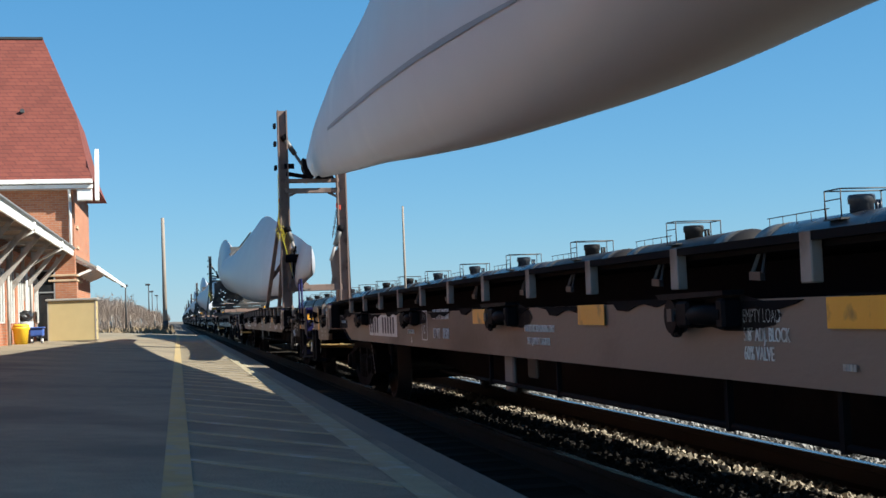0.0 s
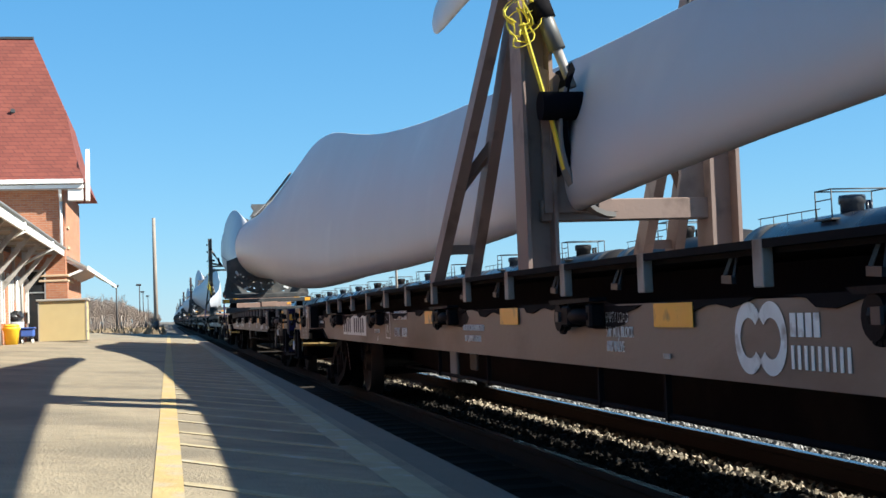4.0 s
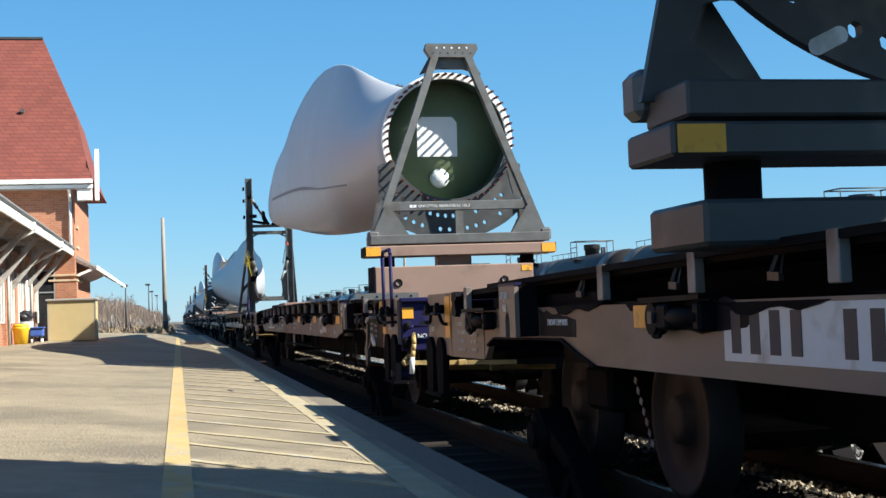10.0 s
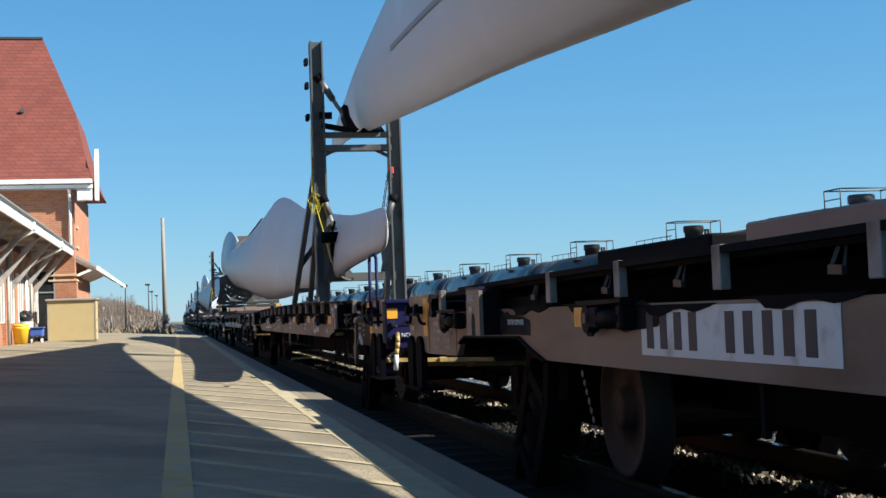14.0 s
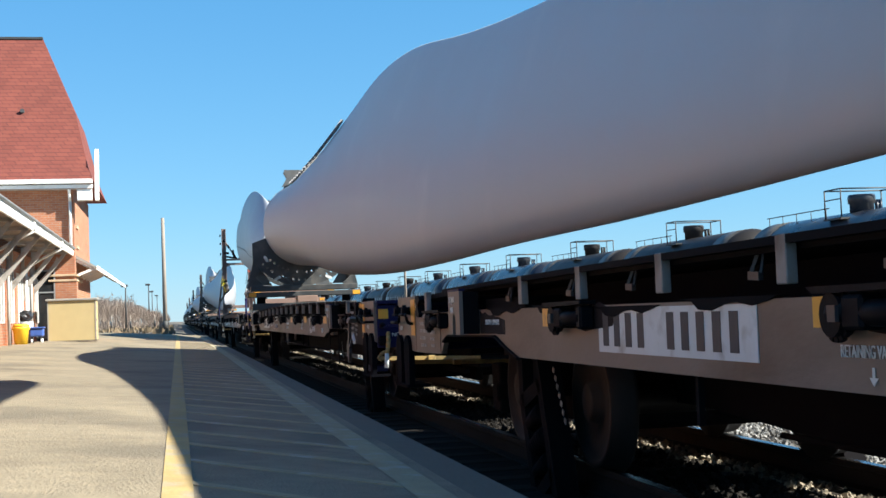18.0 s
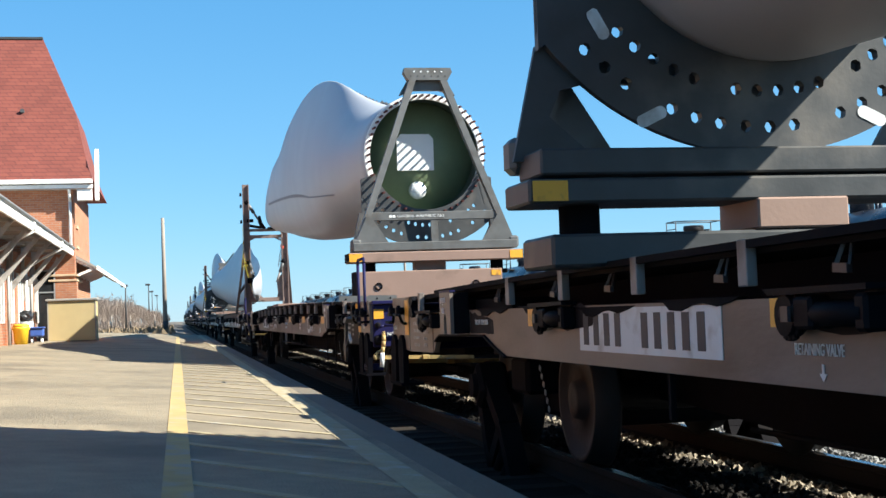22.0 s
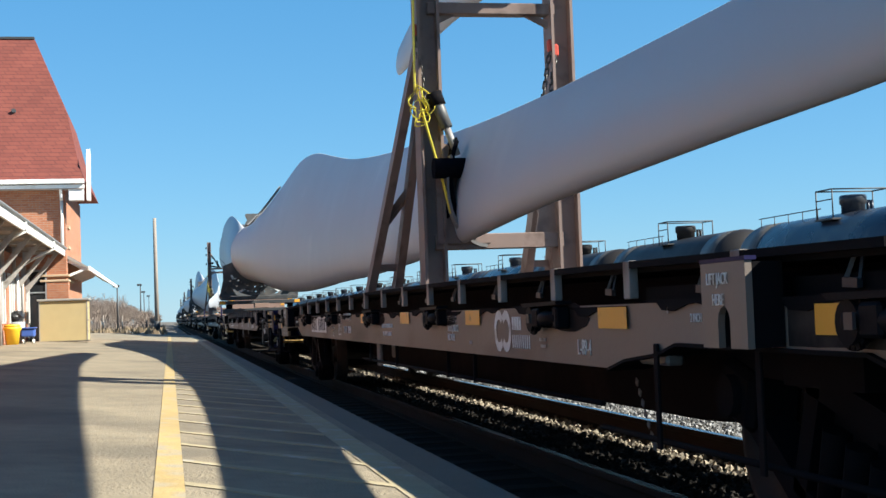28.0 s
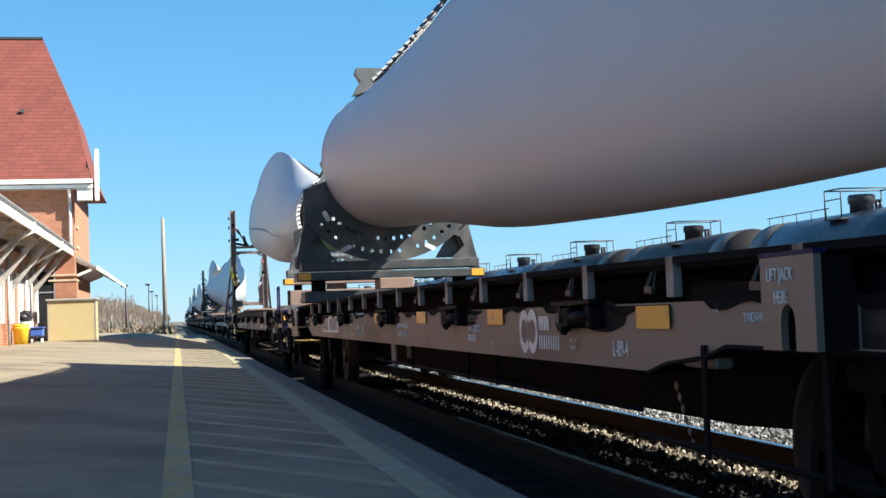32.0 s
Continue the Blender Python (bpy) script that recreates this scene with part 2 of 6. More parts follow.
def beam(bm, a, b, w, h, up=(0, 0, 1)):
    """A bar of w by h from a to b; h lies as near to up as it can."""
    a, b = Vector(a), Vector(b)
    d = (b - a).normalized()
    u = Vector(up)
    if abs(d.dot(u)) > 0.98:
        u = Vector((0, 1, 0))
    s = d.cross(u).normalized()
    u = s.cross(d)
    ring = []
    for c in (a, b):
        ring.append([bm.verts.new(c + s * (i * w / 2) + u * (j * h / 2)) for i, j in ((-1, -1), (1, -1), (1, 1), (-1, 1))])
    for k in range(4):
        bm.faces.new((ring[0][k], ring[0][(k + 1) % 4], ring[1][(k + 1) % 4], ring[1][k]))
    bm.faces.new(ring[0][::-1])
    bm.faces.new(ring[1])
    return bm


def tube(bm, a, b, r, r2=None, seg=10, caps=True, smooth=True):
    a, b = Vector(a), Vector(b)
    r2 = r if r2 is None else r2
    d = (b - a).normalized()
    u = Vector((0, 0, 1)) if abs(d.z) < 0.9 else Vector((0, 1, 0))
    s = d.cross(u).normalized()
    u = s.cross(d)
    rings = []
    for c, q in ((a, r), (b, r2)):
        rings.append([bm.verts.new(c + (s * math.cos(2 * math.pi * k / seg) + u * math.sin(2 * math.pi * k / seg)) * q) for k in range(seg)])
    for k in range(seg):
        f = bm.faces.new((rings[0][k], rings[0][(k + 1) % seg], rings[1][(k + 1) % seg], rings[1][k]))
        f.smooth = smooth
    if caps:
        bm.faces.new(rings[0][::-1])
        bm.faces.new(rings[1])
    return bm


def pipe(bm, points, r, seg=8):
    for a, b in zip(points, points[1:]):
        tube(bm, a, b, r, seg=seg)
    return bm


def prism(bm, outline, y0, y1):
    """An outline in x, z made solid from y0 to y1."""
    a = [bm.verts.new((x, y0, z)) for x, z in outline]
    b = [bm.verts.new((x, y1, z)) for x, z in outline]
    bm.faces.new(a)
    bm.faces.new(b[::-1])
    for k in range(len(a)):
        bm.faces.new((a[k], b[k], b[(k + 1) % len(a)], a[(k + 1) % len(a)]))
    bmesh.ops.recalc_face_normals(bm, faces=bm.faces)
    return bm


def side_plate(bm, outline, x0, x1):
    """An outline in y, z made solid from x0 to x1."""
    a = [bm.verts.new((x0, y, z)) for y, z in outline]
    b = [bm.verts.new((x1, y, z)) for y, z in outline]
    bm.faces.new(a)
    bm.faces.new(b[::-1])
    for k in range(len(a)):
        bm.faces.new((a[k], b[k], b[(k + 1) % len(a)], a[(k + 1) % len(a)]))
    bmesh.ops.recalc_face_normals(bm, faces=bm.faces)
    return bm


def lathe(bm, profile, seg=24, axis="x", smooth=True, caps=True):
    """A profile of (along, radius) turned about an axis."""
    rings = []
    for a, r in profile:
        ring = []
        for k in range(seg):
            c, s = r * math.cos(2 * math.pi * k / seg), r * math.sin(2 * math.pi * k / seg)
            ring.append(bm.verts.new((a, c, s) if axis == "x" else (c, a, s) if axis == "y" else (c, s, a)))
        rings.append(ring)
    for p, q in zip(rings, rings[1:]):
        for k in range(seg):
            bm.faces.new((p[k], p[(k + 1) % seg], q[(k + 1) % seg], q[k])).smooth = smooth
    if caps:
        bm.faces.new(rings[0][::-1])
        bm.faces.new(rings[-1])
    bmesh.ops.recalc_face_normals(bm, faces=bm.faces)
    return bm


def lettering(name, text, size, mat, parent, at, squeeze=1.0, label="", gap=1.0):
    """Words as a thin mesh, from the built-in font."""
    cu = bpy.data.curves.new(name, "FONT")
    cu.body, cu.size, cu.extrude = text, size, 0.0015
    cu.space_line = gap
    tmp = bpy.data.objects.new(name, cu)
    scene.collection.objects.link(tmp)
    bpy.context.view_layer.update()
    me = bpy.data.meshes.new_from_object(tmp.evaluated_get(bpy.context.evaluated_depsgraph_get()))
    bpy.data.objects.remove(tmp)
    me.transform(Matrix.Diagonal((squeeze, 1, 1, 1)))
    me.materials.clear()
    me.materials.append(mat)
    ob = new(name, me)
    ob.parent, ob.matrix_basis = parent, at
    return tagged(ob, label)


def on_side(y, z, x):
    """Lettering on a wagon's side that faces the platform: reads from the far end to the near one."""
    return Matrix.Translation((x, y, z)) @ Matrix(((0, 0, -1, 0), (-1, 0, 0, 0), (0, 1, 0, 0), (0, 0, 0, 1)))


def on_end(x, z, y):
    """Lettering on a face that looks along the track towards the platform's near end."""
    return Matrix.Translation((x, y, z)) @ Matrix(((1, 0, 0, 0), (0, 0, -1, 0), (0, 1, 0, 0), (0, 0, 0, 1)))


# ---- the setting: ground, track, platform ----
TRACK = 3.38      # the middle of the train's track
NEAR = 0.78       # the platform's scale against the first rough plan
EDGE, SLOPE = 1.75 * NEAR, 0.065


def paved(x):
    return EYE[2] - (EYE[2] - 0.05) * NEAR + SLOPE * (EDGE - x)


def shrunk(x, y, z):
    """A pose in the station's plan, drawn at the rough scale."""
    return Matrix.Translation([e + NEAR * (c - e) for e, c in zip(EYE, (x, y, z))]) @ Matrix.Scale(NEAR, 4)


def ground_sheet():
    bm = bmesh.new()
    xs = (-2500, -60, -8, -4.9, -1.2, 0.4, 1.2, 1.7, 5.4, 9, 14, 30, 2500)
    zs = (0.25, 0.28, 0.34, 0.32, 0.2, 0.05, -0.16, -0.30, -0.30, -0.33, -0.35, -0.35, -0.5)
    ys = [-60, -30, 0, 20, 40, 60, 80, 110, 160, 260, 500, 1200, 3000]
    rows = [[bm.verts.new((x, y, z)) for x, z in zip(xs, zs)] for y in ys]
    for a, b in zip(rows, rows[1:]):
        for k in range(len(xs) - 1):
            bm.faces.new((a[k], a[k + 1], b[k + 1], b[k]))
    tagged(part("ground", bm, DIRT), "dusty gravel and dry earth beside the railway", "ground", kind="structure")


ground_sheet()


def platform():
    bm = bmesh.new()
    prism(bm, [(1.15, paved(1.15)), (-3.6, paved(-3.6)), (-7, paved(-3.6)), (-7, -0.4), (1.15, -0.4)], -40, 69)
    slab = tagged(part("platform", bm, ASPHALT), "worn pale asphalt station platform sloping to the track", "platform", kind="structure")
    bm = bmesh.new()
    prism(bm, [(EDGE, paved(EDGE)), (1.15, paved(1.15)), (1.15, -0.4), (EDGE, -0.4)], -40, 69)
    part("platform_edge", bm, CONCRETE, slab, "grey concrete edge strip")
    for name, x0, x1, m in (("inner_line", -0.08, 0.043, LINE), ("outer_line", 0.91, 1.07, HATCH)):
        bm = bmesh.new()
        for k in range(50):
            y0 = -10 + k * 1.5
            vs = [bm.verts.new((x, y, paved(x) + 0.004)) for x, y in ((x0, y0), (x1, y0), (x1, y0 + 1.5), (x0, y0 + 1.5))]
            bm.faces.new(vs)
        bmesh.ops.remove_doubles(bm, verts=bm.verts, dist=0.001)
        part(name, bm, m, slab, "worn yellow painted line" if m is LINE else "worn cream painted line")
    rnd = random.Random(21)
    for k in range(48):
        y = 2.12 + k * 0.87 + rnd.uniform(-0.03, 0.03)
        x0, x1, w = 0.044, 0.909, 0.11
        bm = bmesh.new()
        up = []
        for j in range(7):
            f = j / 6
            x = x0 + (x1 - x0) * f
            wob = rnd.uniform(-0.012, 0.012)
            up.append([bm.verts.new((x, y - 0.98 * f + d + wob, paved(x) + h)) for d, h in ((0, 0.005), (w + rnd.uniform(-0.015, 0.015), 0.005), (w, -0.01), (0, -0.01))])
        for p, q in zip(up, up[1:]):
            for i in range(4):
                bm.faces.new((p[i], p[(i + 1) % 4], q[(i + 1) % 4], q[i]))
        bmesh.ops.recalc_face_normals(bm, faces=bm.faces)
        part("hatch_bar", bm, HATCH, slab)
    # tar seams and cracks
    for name, pts in (("crack", ((-3.6, 14), (-2.4, 13.7), (-1.6, 14.2), (-0.3, 13.9))), ("crack", ((-3.0, 24), (-1.9, 24.5), (-0.4, 24.2))),
                      ("crack", ((0.12, 7.85), (0.36, 7.4), (0.6, 7.12), (0.86, 6.95))), ("crack", ((-2.6, 17.5), (-1.2, 17.9), (-0.2, 17.6)))):
        bm = bmesh.new()
        for a, b in zip(pts, pts[1:]):
            d = Vector((b[0] - a[0], b[1] - a[1])).normalized() * (0.012 if a[1] > 10 else 0.005)
            vs = [bm.verts.new((x, y, paved(x) + 0.003)) for x, y in ((a[0] - d.y, a[1] + d.x), (a[0] + d.y, a[1] - d.x), (b[0] + d.y, b[1] - d.x), (b[0] - d.y, b[1] + d.x))]
            bm.faces.new(vs)
        part(name, bm, CONCRETE, slab)


platform()


def railway(name, middle, label, near):
    track = thing(name, label, "railway track", kind="structure", at=pose(middle, 0, 0))
    section = ((-0.036, 0), (0.036, 0), (0.036, -0.035), (0.010, -0.05), (0.010, -0.14), (0.07, -0.155), (0.07, -0.17),
               (-0.07, -0.17), (-0.07, -0.155), (-0.010, -0.14), (-0.010, -0.05), (-0.036, -0.035))
    for x in (-0.7525, 0.7525):
        bm = bmesh.new()
        prism(bm, [(x + a, b) for a, b in section], -30, 700)
        rail = part("rail", bm, RAIL, track)
        bm = bmesh.new()
        box(bm, x - 0.03, x + 0.03, -30, 700, 0.0, 0.003)
        part("railhead", bm, RAILTOP, rail, "polished steel running surface")
    bm = bmesh.new()
    box(bm, -1.3, 1.3, -0.11, 0.11, -0.34, -0.165, 0.012)
    first = part("sleeper", bm, TIMBER, track, at=pose(0, -2, 0))
    for k in range(1, 150 if near else 60):
        again(first, pose(random.uniform(-0.03, 0.03), -2 + k * (0.56 if near else 2.0), random.uniform(-0.01, 0.0), 0, 0, random.uniform(-0.8, 0.8)))
    return track


railway("track_near", TRACK, "rusty rails on dark timber sleepers", True)
railway("track_far", 20.4, "siding under parked tank wagons", False)


def ballast():
    """Broken stone round the near track, in uneven lumps."""
    rnd = random.Random(7)
    heaps = {"shaded": ([], []), "tan": ([], []), "pale": ([], [])}
    base = [(1, 0, 0), (-1, 0, 0), (0, 1, 0), (0, -1, 0), (0, 0, 1), (0, 0, -1)]
    tris = ((0, 2, 4), (2, 1, 4), (1, 3, 4), (3, 0, 4), (2, 0, 5), (1, 2, 5), (3, 1, 5), (0, 3, 5))
    for k in range(48000):
        u = rnd.random()
        y = 3.0 + 42 * u ** 1.7
        x = TRACK + (rnd.uniform(-0.68, 0.68) if k < 22000 else rnd.choice((rnd.uniform(0.82, 2.6), rnd.uniform(0.82, 4.5))))
        off = abs(x - TRACK)
        z = -0.185 + rnd.uniform(-0.02, 0.035) - (0.10 * max(0, off - 1.6) / 1.5 if off > 1.6 else 0)
        z = max(z, -0.30)
        r = rnd.uniform(0.016, 0.034)
        q = Euler((rnd.uniform(0, 6), rnd.uniform(0, 6), rnd.uniform(0, 6))).to_matrix()
        # stones outside the sunlit strip get the near-black copy, painting in the shade
        verts, faces = heaps["pale" if off > 0.75 else "tan" if x > TRACK + 0.39 + 0.07 * noise.noise(Vector((0, y * 1.7, 0))) else "shaded"]
        n0 = len(verts)
        for b in base:
            v = q @ Vector([c * r * rnd.uniform(0.65, 1.2) for c in b])
            verts.append((x + v.x, y + v.y, z + v.z))
        faces += [(n0 + a, n0 + b, n0 + c) for a, b, c in tris]
    def heap(name, vs, fs, base, label):
        me = bpy.data.meshes.new(name)
        me.from_pydata(vs, [], fs)
        m = base.copy()
        m.name = name + "_mixed"
        nt = m.node_tree
        geo = nt.nodes.new("ShaderNodeNewGeometry")
        rng = nt.nodes.new("ShaderNodeMapRange")
        rng.inputs["To Min"].default_value, rng.inputs["To Max"].default_value = 0.3, 1.6
        nt.links.new(geo.outputs["Random Per Island"], rng.inputs["Value"])
        p = nt.nodes["Principled BSDF"]
        old = p.inputs["Base Color"].links[0].from_socket
        sc = nt.nodes.new("ShaderNodeVectorMath")
        sc.operation = "SCALE"
        nt.links.new(old, sc.inputs[0])
        nt.links.new(rng.outputs[0], sc.inputs["Scale"])
        nt.links.new(sc.outputs[0], p.inputs["Base Color"])
        me.materials.append(m)
        tagged(new(name, me), label, "ballast", kind="stuff")
    heap("ballast", *heaps["tan"], STONE, "loose tan crushed stone beside the far rail")
    heap("oily_ballast", *heaps["shaded"], SHADESTONE, "dark oil-soaked crushed stone between the rails")
    heap("ballast_shoulder", *heaps["pale"], PALESTONE, "loose pale grey crushed stone beside the track")
    # trodden stone between the near rail and the platform, its shade painted near-black
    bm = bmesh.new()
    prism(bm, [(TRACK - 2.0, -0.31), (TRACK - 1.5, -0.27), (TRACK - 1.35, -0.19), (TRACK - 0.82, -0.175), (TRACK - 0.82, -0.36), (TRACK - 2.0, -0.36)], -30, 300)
    tagged(part("cess", bm, SHADESTONE), "crushed stone beside the rail, with the shade painted on", "ballast", kind="structure")
    bm = bmesh.new()
    prism(bm, [(TRACK - 1.55, -0.32), (TRACK - 1.4, -0.21), (TRACK + 1.6, -0.21), (TRACK + 3.1, -0.31), (TRACK + 3.1, -0.36), (TRACK - 1.55, -0.36)], -30, 600)
    tagged(part("ballast_bed", bm, DIRT), "bed of packed crushed stone under the track", "ballast", kind="structure")


ballast()


# ---- the station ----
def station():
    st = thing("station_building", "orange brick railway station with steep red shingle roof", "building", at=shrunk(0, 0, 0))
    g = 0.455
    y0, y1, xr, xl, eave = 53.0, 62.0, -3.44, -16.0, 6.45
    xw = -3.86
    bm = bmesh.new()
    box(bm, xl, xw, y0, y1, g - 0.3, eave)
    wall = part("wall", bm, BRICK, st, "orange brick walls")
    # corner pier and pale string courses
    bm = bmesh.new()
    box(bm, xw - 0.75, xw + 0.06, y0 - 0.06, y0 + 0.7, g - 0.3, 2.72)
    part("corner_pier", bm, BRICK, wall)
    for z in (2.72, 2.92):
        bm = bmesh.new()
        box(bm, xw - 1.0, xw + 0.09, y0 - 0.09, y0 + 3, z, z + 0.085, 0.01)
        part("string_course", bm, BRICKPALE, wall, "pale stone band")
    # roof: hipped, with a slight bell-cast at the eaves
    bm = bmesh.new()
    ex, ey, top = 0.38, 0.5, 13.15
    ridge_r, ridge_l, ymid = -5.27, -13.0, (y0 + y1) / 2
    rings = []
    for f, flare in ((0, 1.0), (0.10, 0.55), (0.25, 0.2), (0.45, 0), (1, 0)):
        z = eave + 0.12 + (top - eave - 0.12) * f
        xr_ = (xr + ex) * (1 - f) + ridge_r * f - 0.06 * (1 - flare) * (1 - f) + (0.26 if f == 0.45 else 0.12 if f == 0.25 else 0)
        xl_ = (xl - ex) * (1 - f) + ridge_l * f
        ya, yb = (y0 - ey) * (1 - f) + ymid * f + 0.3 * (1 - flare) * (1 - f), (y1 + ey) * (1 - f) + ymid * f
        rings.append([bm.verts.new(c) for c in ((xl_, ya, z), (xr_, ya, z), (xr_, yb, z), (xl_, yb, z))])
    for a, b in zip(rings, rings[1:]):
        for k in range(4):
            bm.faces.new((a[k], a[(k + 1) % 4], b[(k + 1) % 4], b[k]))
    bm.faces.new(rings[0][::-1])
    bmesh.ops.remove_doubles(bm, verts=bm.verts, dist=0.001)
    roof = part("roof", bm, SHINGLE, st, "steep red shingle hipped roof")
    bm = bmesh.new()
    beam(bm, (ridge_l, ymid, top + 0.02), (ridge_r, ymid, top + 0.02), 0.16, 0.1)
    part("ridge_cap", bm, LAMPPOST, roof, "dark ridge flashing")
    bm = bmesh.new()
    tube(bm, (-5.9, 55.1, 9.62), (-5.9, 54.88, 9.70), 0.09)
    part("roof_vent", bm, LAMPPOST, roof)
    for k, (za, zb, d) in enumerate(((eave + 0.02, eave + 0.2, 0.58), (eave - 0.17, eave + 0.0, 0.46))):
        bm = bmesh.new()
        box(bm, xl, xr + ex - 0.03, y0 - d, y0 - d + 0.12, za, zb, 0.02)
        part("gutter" if k == 0 else "fascia", bm, TRIM, roof, "white painted eaves board")
    bm = bmesh.new()
    box(bm, xl, xr + 0.3, y0 - 0.46, y0, eave - 0.19, eave - 0.15)
    part("soffit", bm, SOFFIT, roof)
    # the end of the trackside gable, with its white bargeboard
    bm = bmesh.new()
    side_plate(bm, [(y0 - 0.4, eave - 0.62), (y0 + 0.1, eave - 0.62), (y0 + 0.5, eave + 1.25), (y0 + 0.25, eave + 1.45), (y0 - 0.1, eave + 1.0)], xr + 0.42, xr + 0.56)
    part("bargeboard", bm, TRIM, roof, "tall white bargeboard at the eaves corner")
    bm = bmesh.new()
    box(bm, xr - 0.25, xr + 0.32, y0 - 0.42, y0 - 0.02, eave - 0.62, eave - 0.17, 0.02)
    part("eaves_bracket", bm, TRIM, roof, "white boxed eaves return")
    bm = bmesh.new()
    pipe(bm, [(-3.98, y0 - 0.42, eave), (-3.98, y0 - 0.36, eave - 0.35), (-3.98, y0 - 0.1, eave - 0.6), (-3.98, y0 - 0.1, 3.9)], 0.06)
    part("downpipe", bm, TRIM, st, "white downpipe")
    # glazed doorway beside the shed
    bm = bmesh.new()
    box(bm, -5.30, -4.62, y0 - 0.02, y0 + 0.1, g, 3.15)
    win = part("doorway", bm, GLASSDK, wall, "dark glazed doorway with a grey frame")
    for a in ((-5.34, -5.28, g, 3.2), (-4.66, -4.60, g, 3.2), (-5.34, -4.60, 3.13, 3.2), (-5.3, -4.64, 2.3, 2.35)):
        bm = bmesh.new()
        box(bm, a[0], a[1], y0 - 0.06, y0 + 0.02, a[2], a[3])
        part("door_frame", bm, GREYBIN, win)
    for z in (4.4, 5.2):
        bm = bmesh.new()
        box(bm, xw - 0.02, xw + 0.06, y0 + 0.9, y0 + 1.9, z - 0.35, z - 0.25)
        part("side_sill", bm, BRICKPALE, wall)
    # low wing towards the camera, with a bracketed canopy
    wx, wy0, wy1 = -5.35, 6.0, y0 - 0.02
    bm = bmesh.new()
    box(bm, -14, wx, wy0, wy1, g - 0.3, 3.6)
    wing = part("wing_wall", bm, BRICK, st, "orange brick wing wall")
    for k in range(9):
        y = 51.2 - k * 2.55
        bm = bmesh.new()
        box(bm, wx, wx + 0.10, y - 0.28, y + 0.28, g, 2.5, 0.01)
        part("pilaster", bm, BRICK, wing)
        bm = bmesh.new()
        box(bm, wx + 0.004, wx + 0.07, y + 0.55, y + 1.75, g + 0.75, 2.75)
        w = part("wing_window", bm, GLASSDK, wing, "dark sash window")
        for a in ((0.48, 0.58), (1.72, 1.82), (1.12, 1.18)):
            bm = bmesh.new()
            box(bm, wx + 0.02, wx + 0.11, y + a[0], y + a[1], g + 0.7, 2.85)
            part("window_frame", bm, TRIM, w)
    for k in range(4):
        bm = bmesh.new()
        y = 49.6 - k * 6.6
        tube(bm, (wx + 0.2, y, g), (wx + 0.2, y, 3.3), 0.05)
        part("wall_pipe", bm, TRIMSHADE, wing, "white wall pipe")
    # canopy
    gx, gz = -3.98, 3.95
    bm = bmesh.new()
    prism(bm, [(gx, gz), (gx, gz + 0.1), (wx - 0.4, gz + 0.75), (wx - 4.5, gz + 2.2), (wx - 4.5, gz + 2.0), (wx - 0.4, gz + 0.55)], wy0 - 1, wy1)
    canopy = part("canopy_roof", bm, SHEDTOP, st, "low canopy roof along the platform")
    bm = bmesh.new()
    prism(bm, [(gx + 0.02, gz - 0.24), (gx + 0.08, gz - 0.24), (gx + 0.10, gz + 0.12), (gx + 0.02, gz + 0.12)], wy0 - 1, wy1)
    part("canopy_fascia", bm, TRIM, canopy, "white fascia board")
    bm = bmesh.new()
    pts = [(gx + 0.10 + 0.07 * math.cos(a), gz + 0.07 + 0.07 * math.sin(a)) for a in [math.pi + k * math.pi / 6 for k in range(7)]]
    prism(bm, pts, wy0 - 1, wy1)
    part("canopy_gutter", bm, GREYBIN, canopy, "half-round grey gutter")
    bm = bmesh.new()
    box(bm, wx, gx + 0.02, wy0 - 1, wy1, gz - 0.12, gz - 0.08)
    part("canopy_soffit", bm, SOFFIT, canopy, "boarded soffit in shade")
    for k in range(10):
        y = 51.6 - k * 3.3
        bm = bmesh.new()
        beam(bm, (wx + 0.05, y, 2.25), (gx - 0.12, y, gz - 0.2), 0.1, 0.12)
        beam(bm, (wx + 0.07, y, 1.95), (wx + 0.07, y, gz - 0.14), 0.1, 0.12)
        beam(bm, (wx + 0.02, y, gz - 0.18), (gx, y, gz - 0.18), 0.1, 0.1)
        # the curved knee
        arc = [(wx + 0.12 + 0.85 * math.sin(a), y, gz - 0.35 - 0.85 * (1 - math.sin(a)) - 0.25 * math.cos(a)) for a in [j * math.pi / 10 for j in range(6)]]
        for p, q in zip(arc, arc[1:]):
            beam(bm, p, q, 0.07, 0.07)
        part("canopy_bracket", bm, TRIMSHADE, canopy, "white timber bracket")
    for y in (47.5, 38.4):
        bm = bmesh.new()
        pipe(bm, [(gx + 0.1, y, gz), (gx + 0.1, y, gz - 0.25), (gx - 0.55, y + 0.3, gz - 0.55), (wx + 0.2, y + 0.5, gz - 0.9), (wx + 0.2, y + 0.5, g)], 0.05)
        part("canopy_downpipe", bm, TRIM, canopy, "white swan-neck downpipe")
    # the canopy goes on past the tower
    bm = bmesh.new()
    prism(bm, [(-3.1, 3.24), (-3.1, 3.31), (xw, 3.78), (xw, 3.62)], y0 + 0.6, y1 + 20)
    part("far_canopy", bm, SHEDTOP, st, "canopy roof beyond the corner")
    bm = bmesh.new()
    prism(bm, [(-3.09, 3.16), (-3.03, 3.16), (-3.03, 3.33), (-3.09, 3.33)], y0 + 0.6, y1 + 20)
    part("far_gutter", bm, TRIM, st, "white gutter board")
    for k in range(5):
        bm = bmesh.new()
        y = y0 + 0.7 + k * 1.9
        beam(bm, (xw, y, 2.95), (-3.25, y, 3.2), 0.08, 0.1)
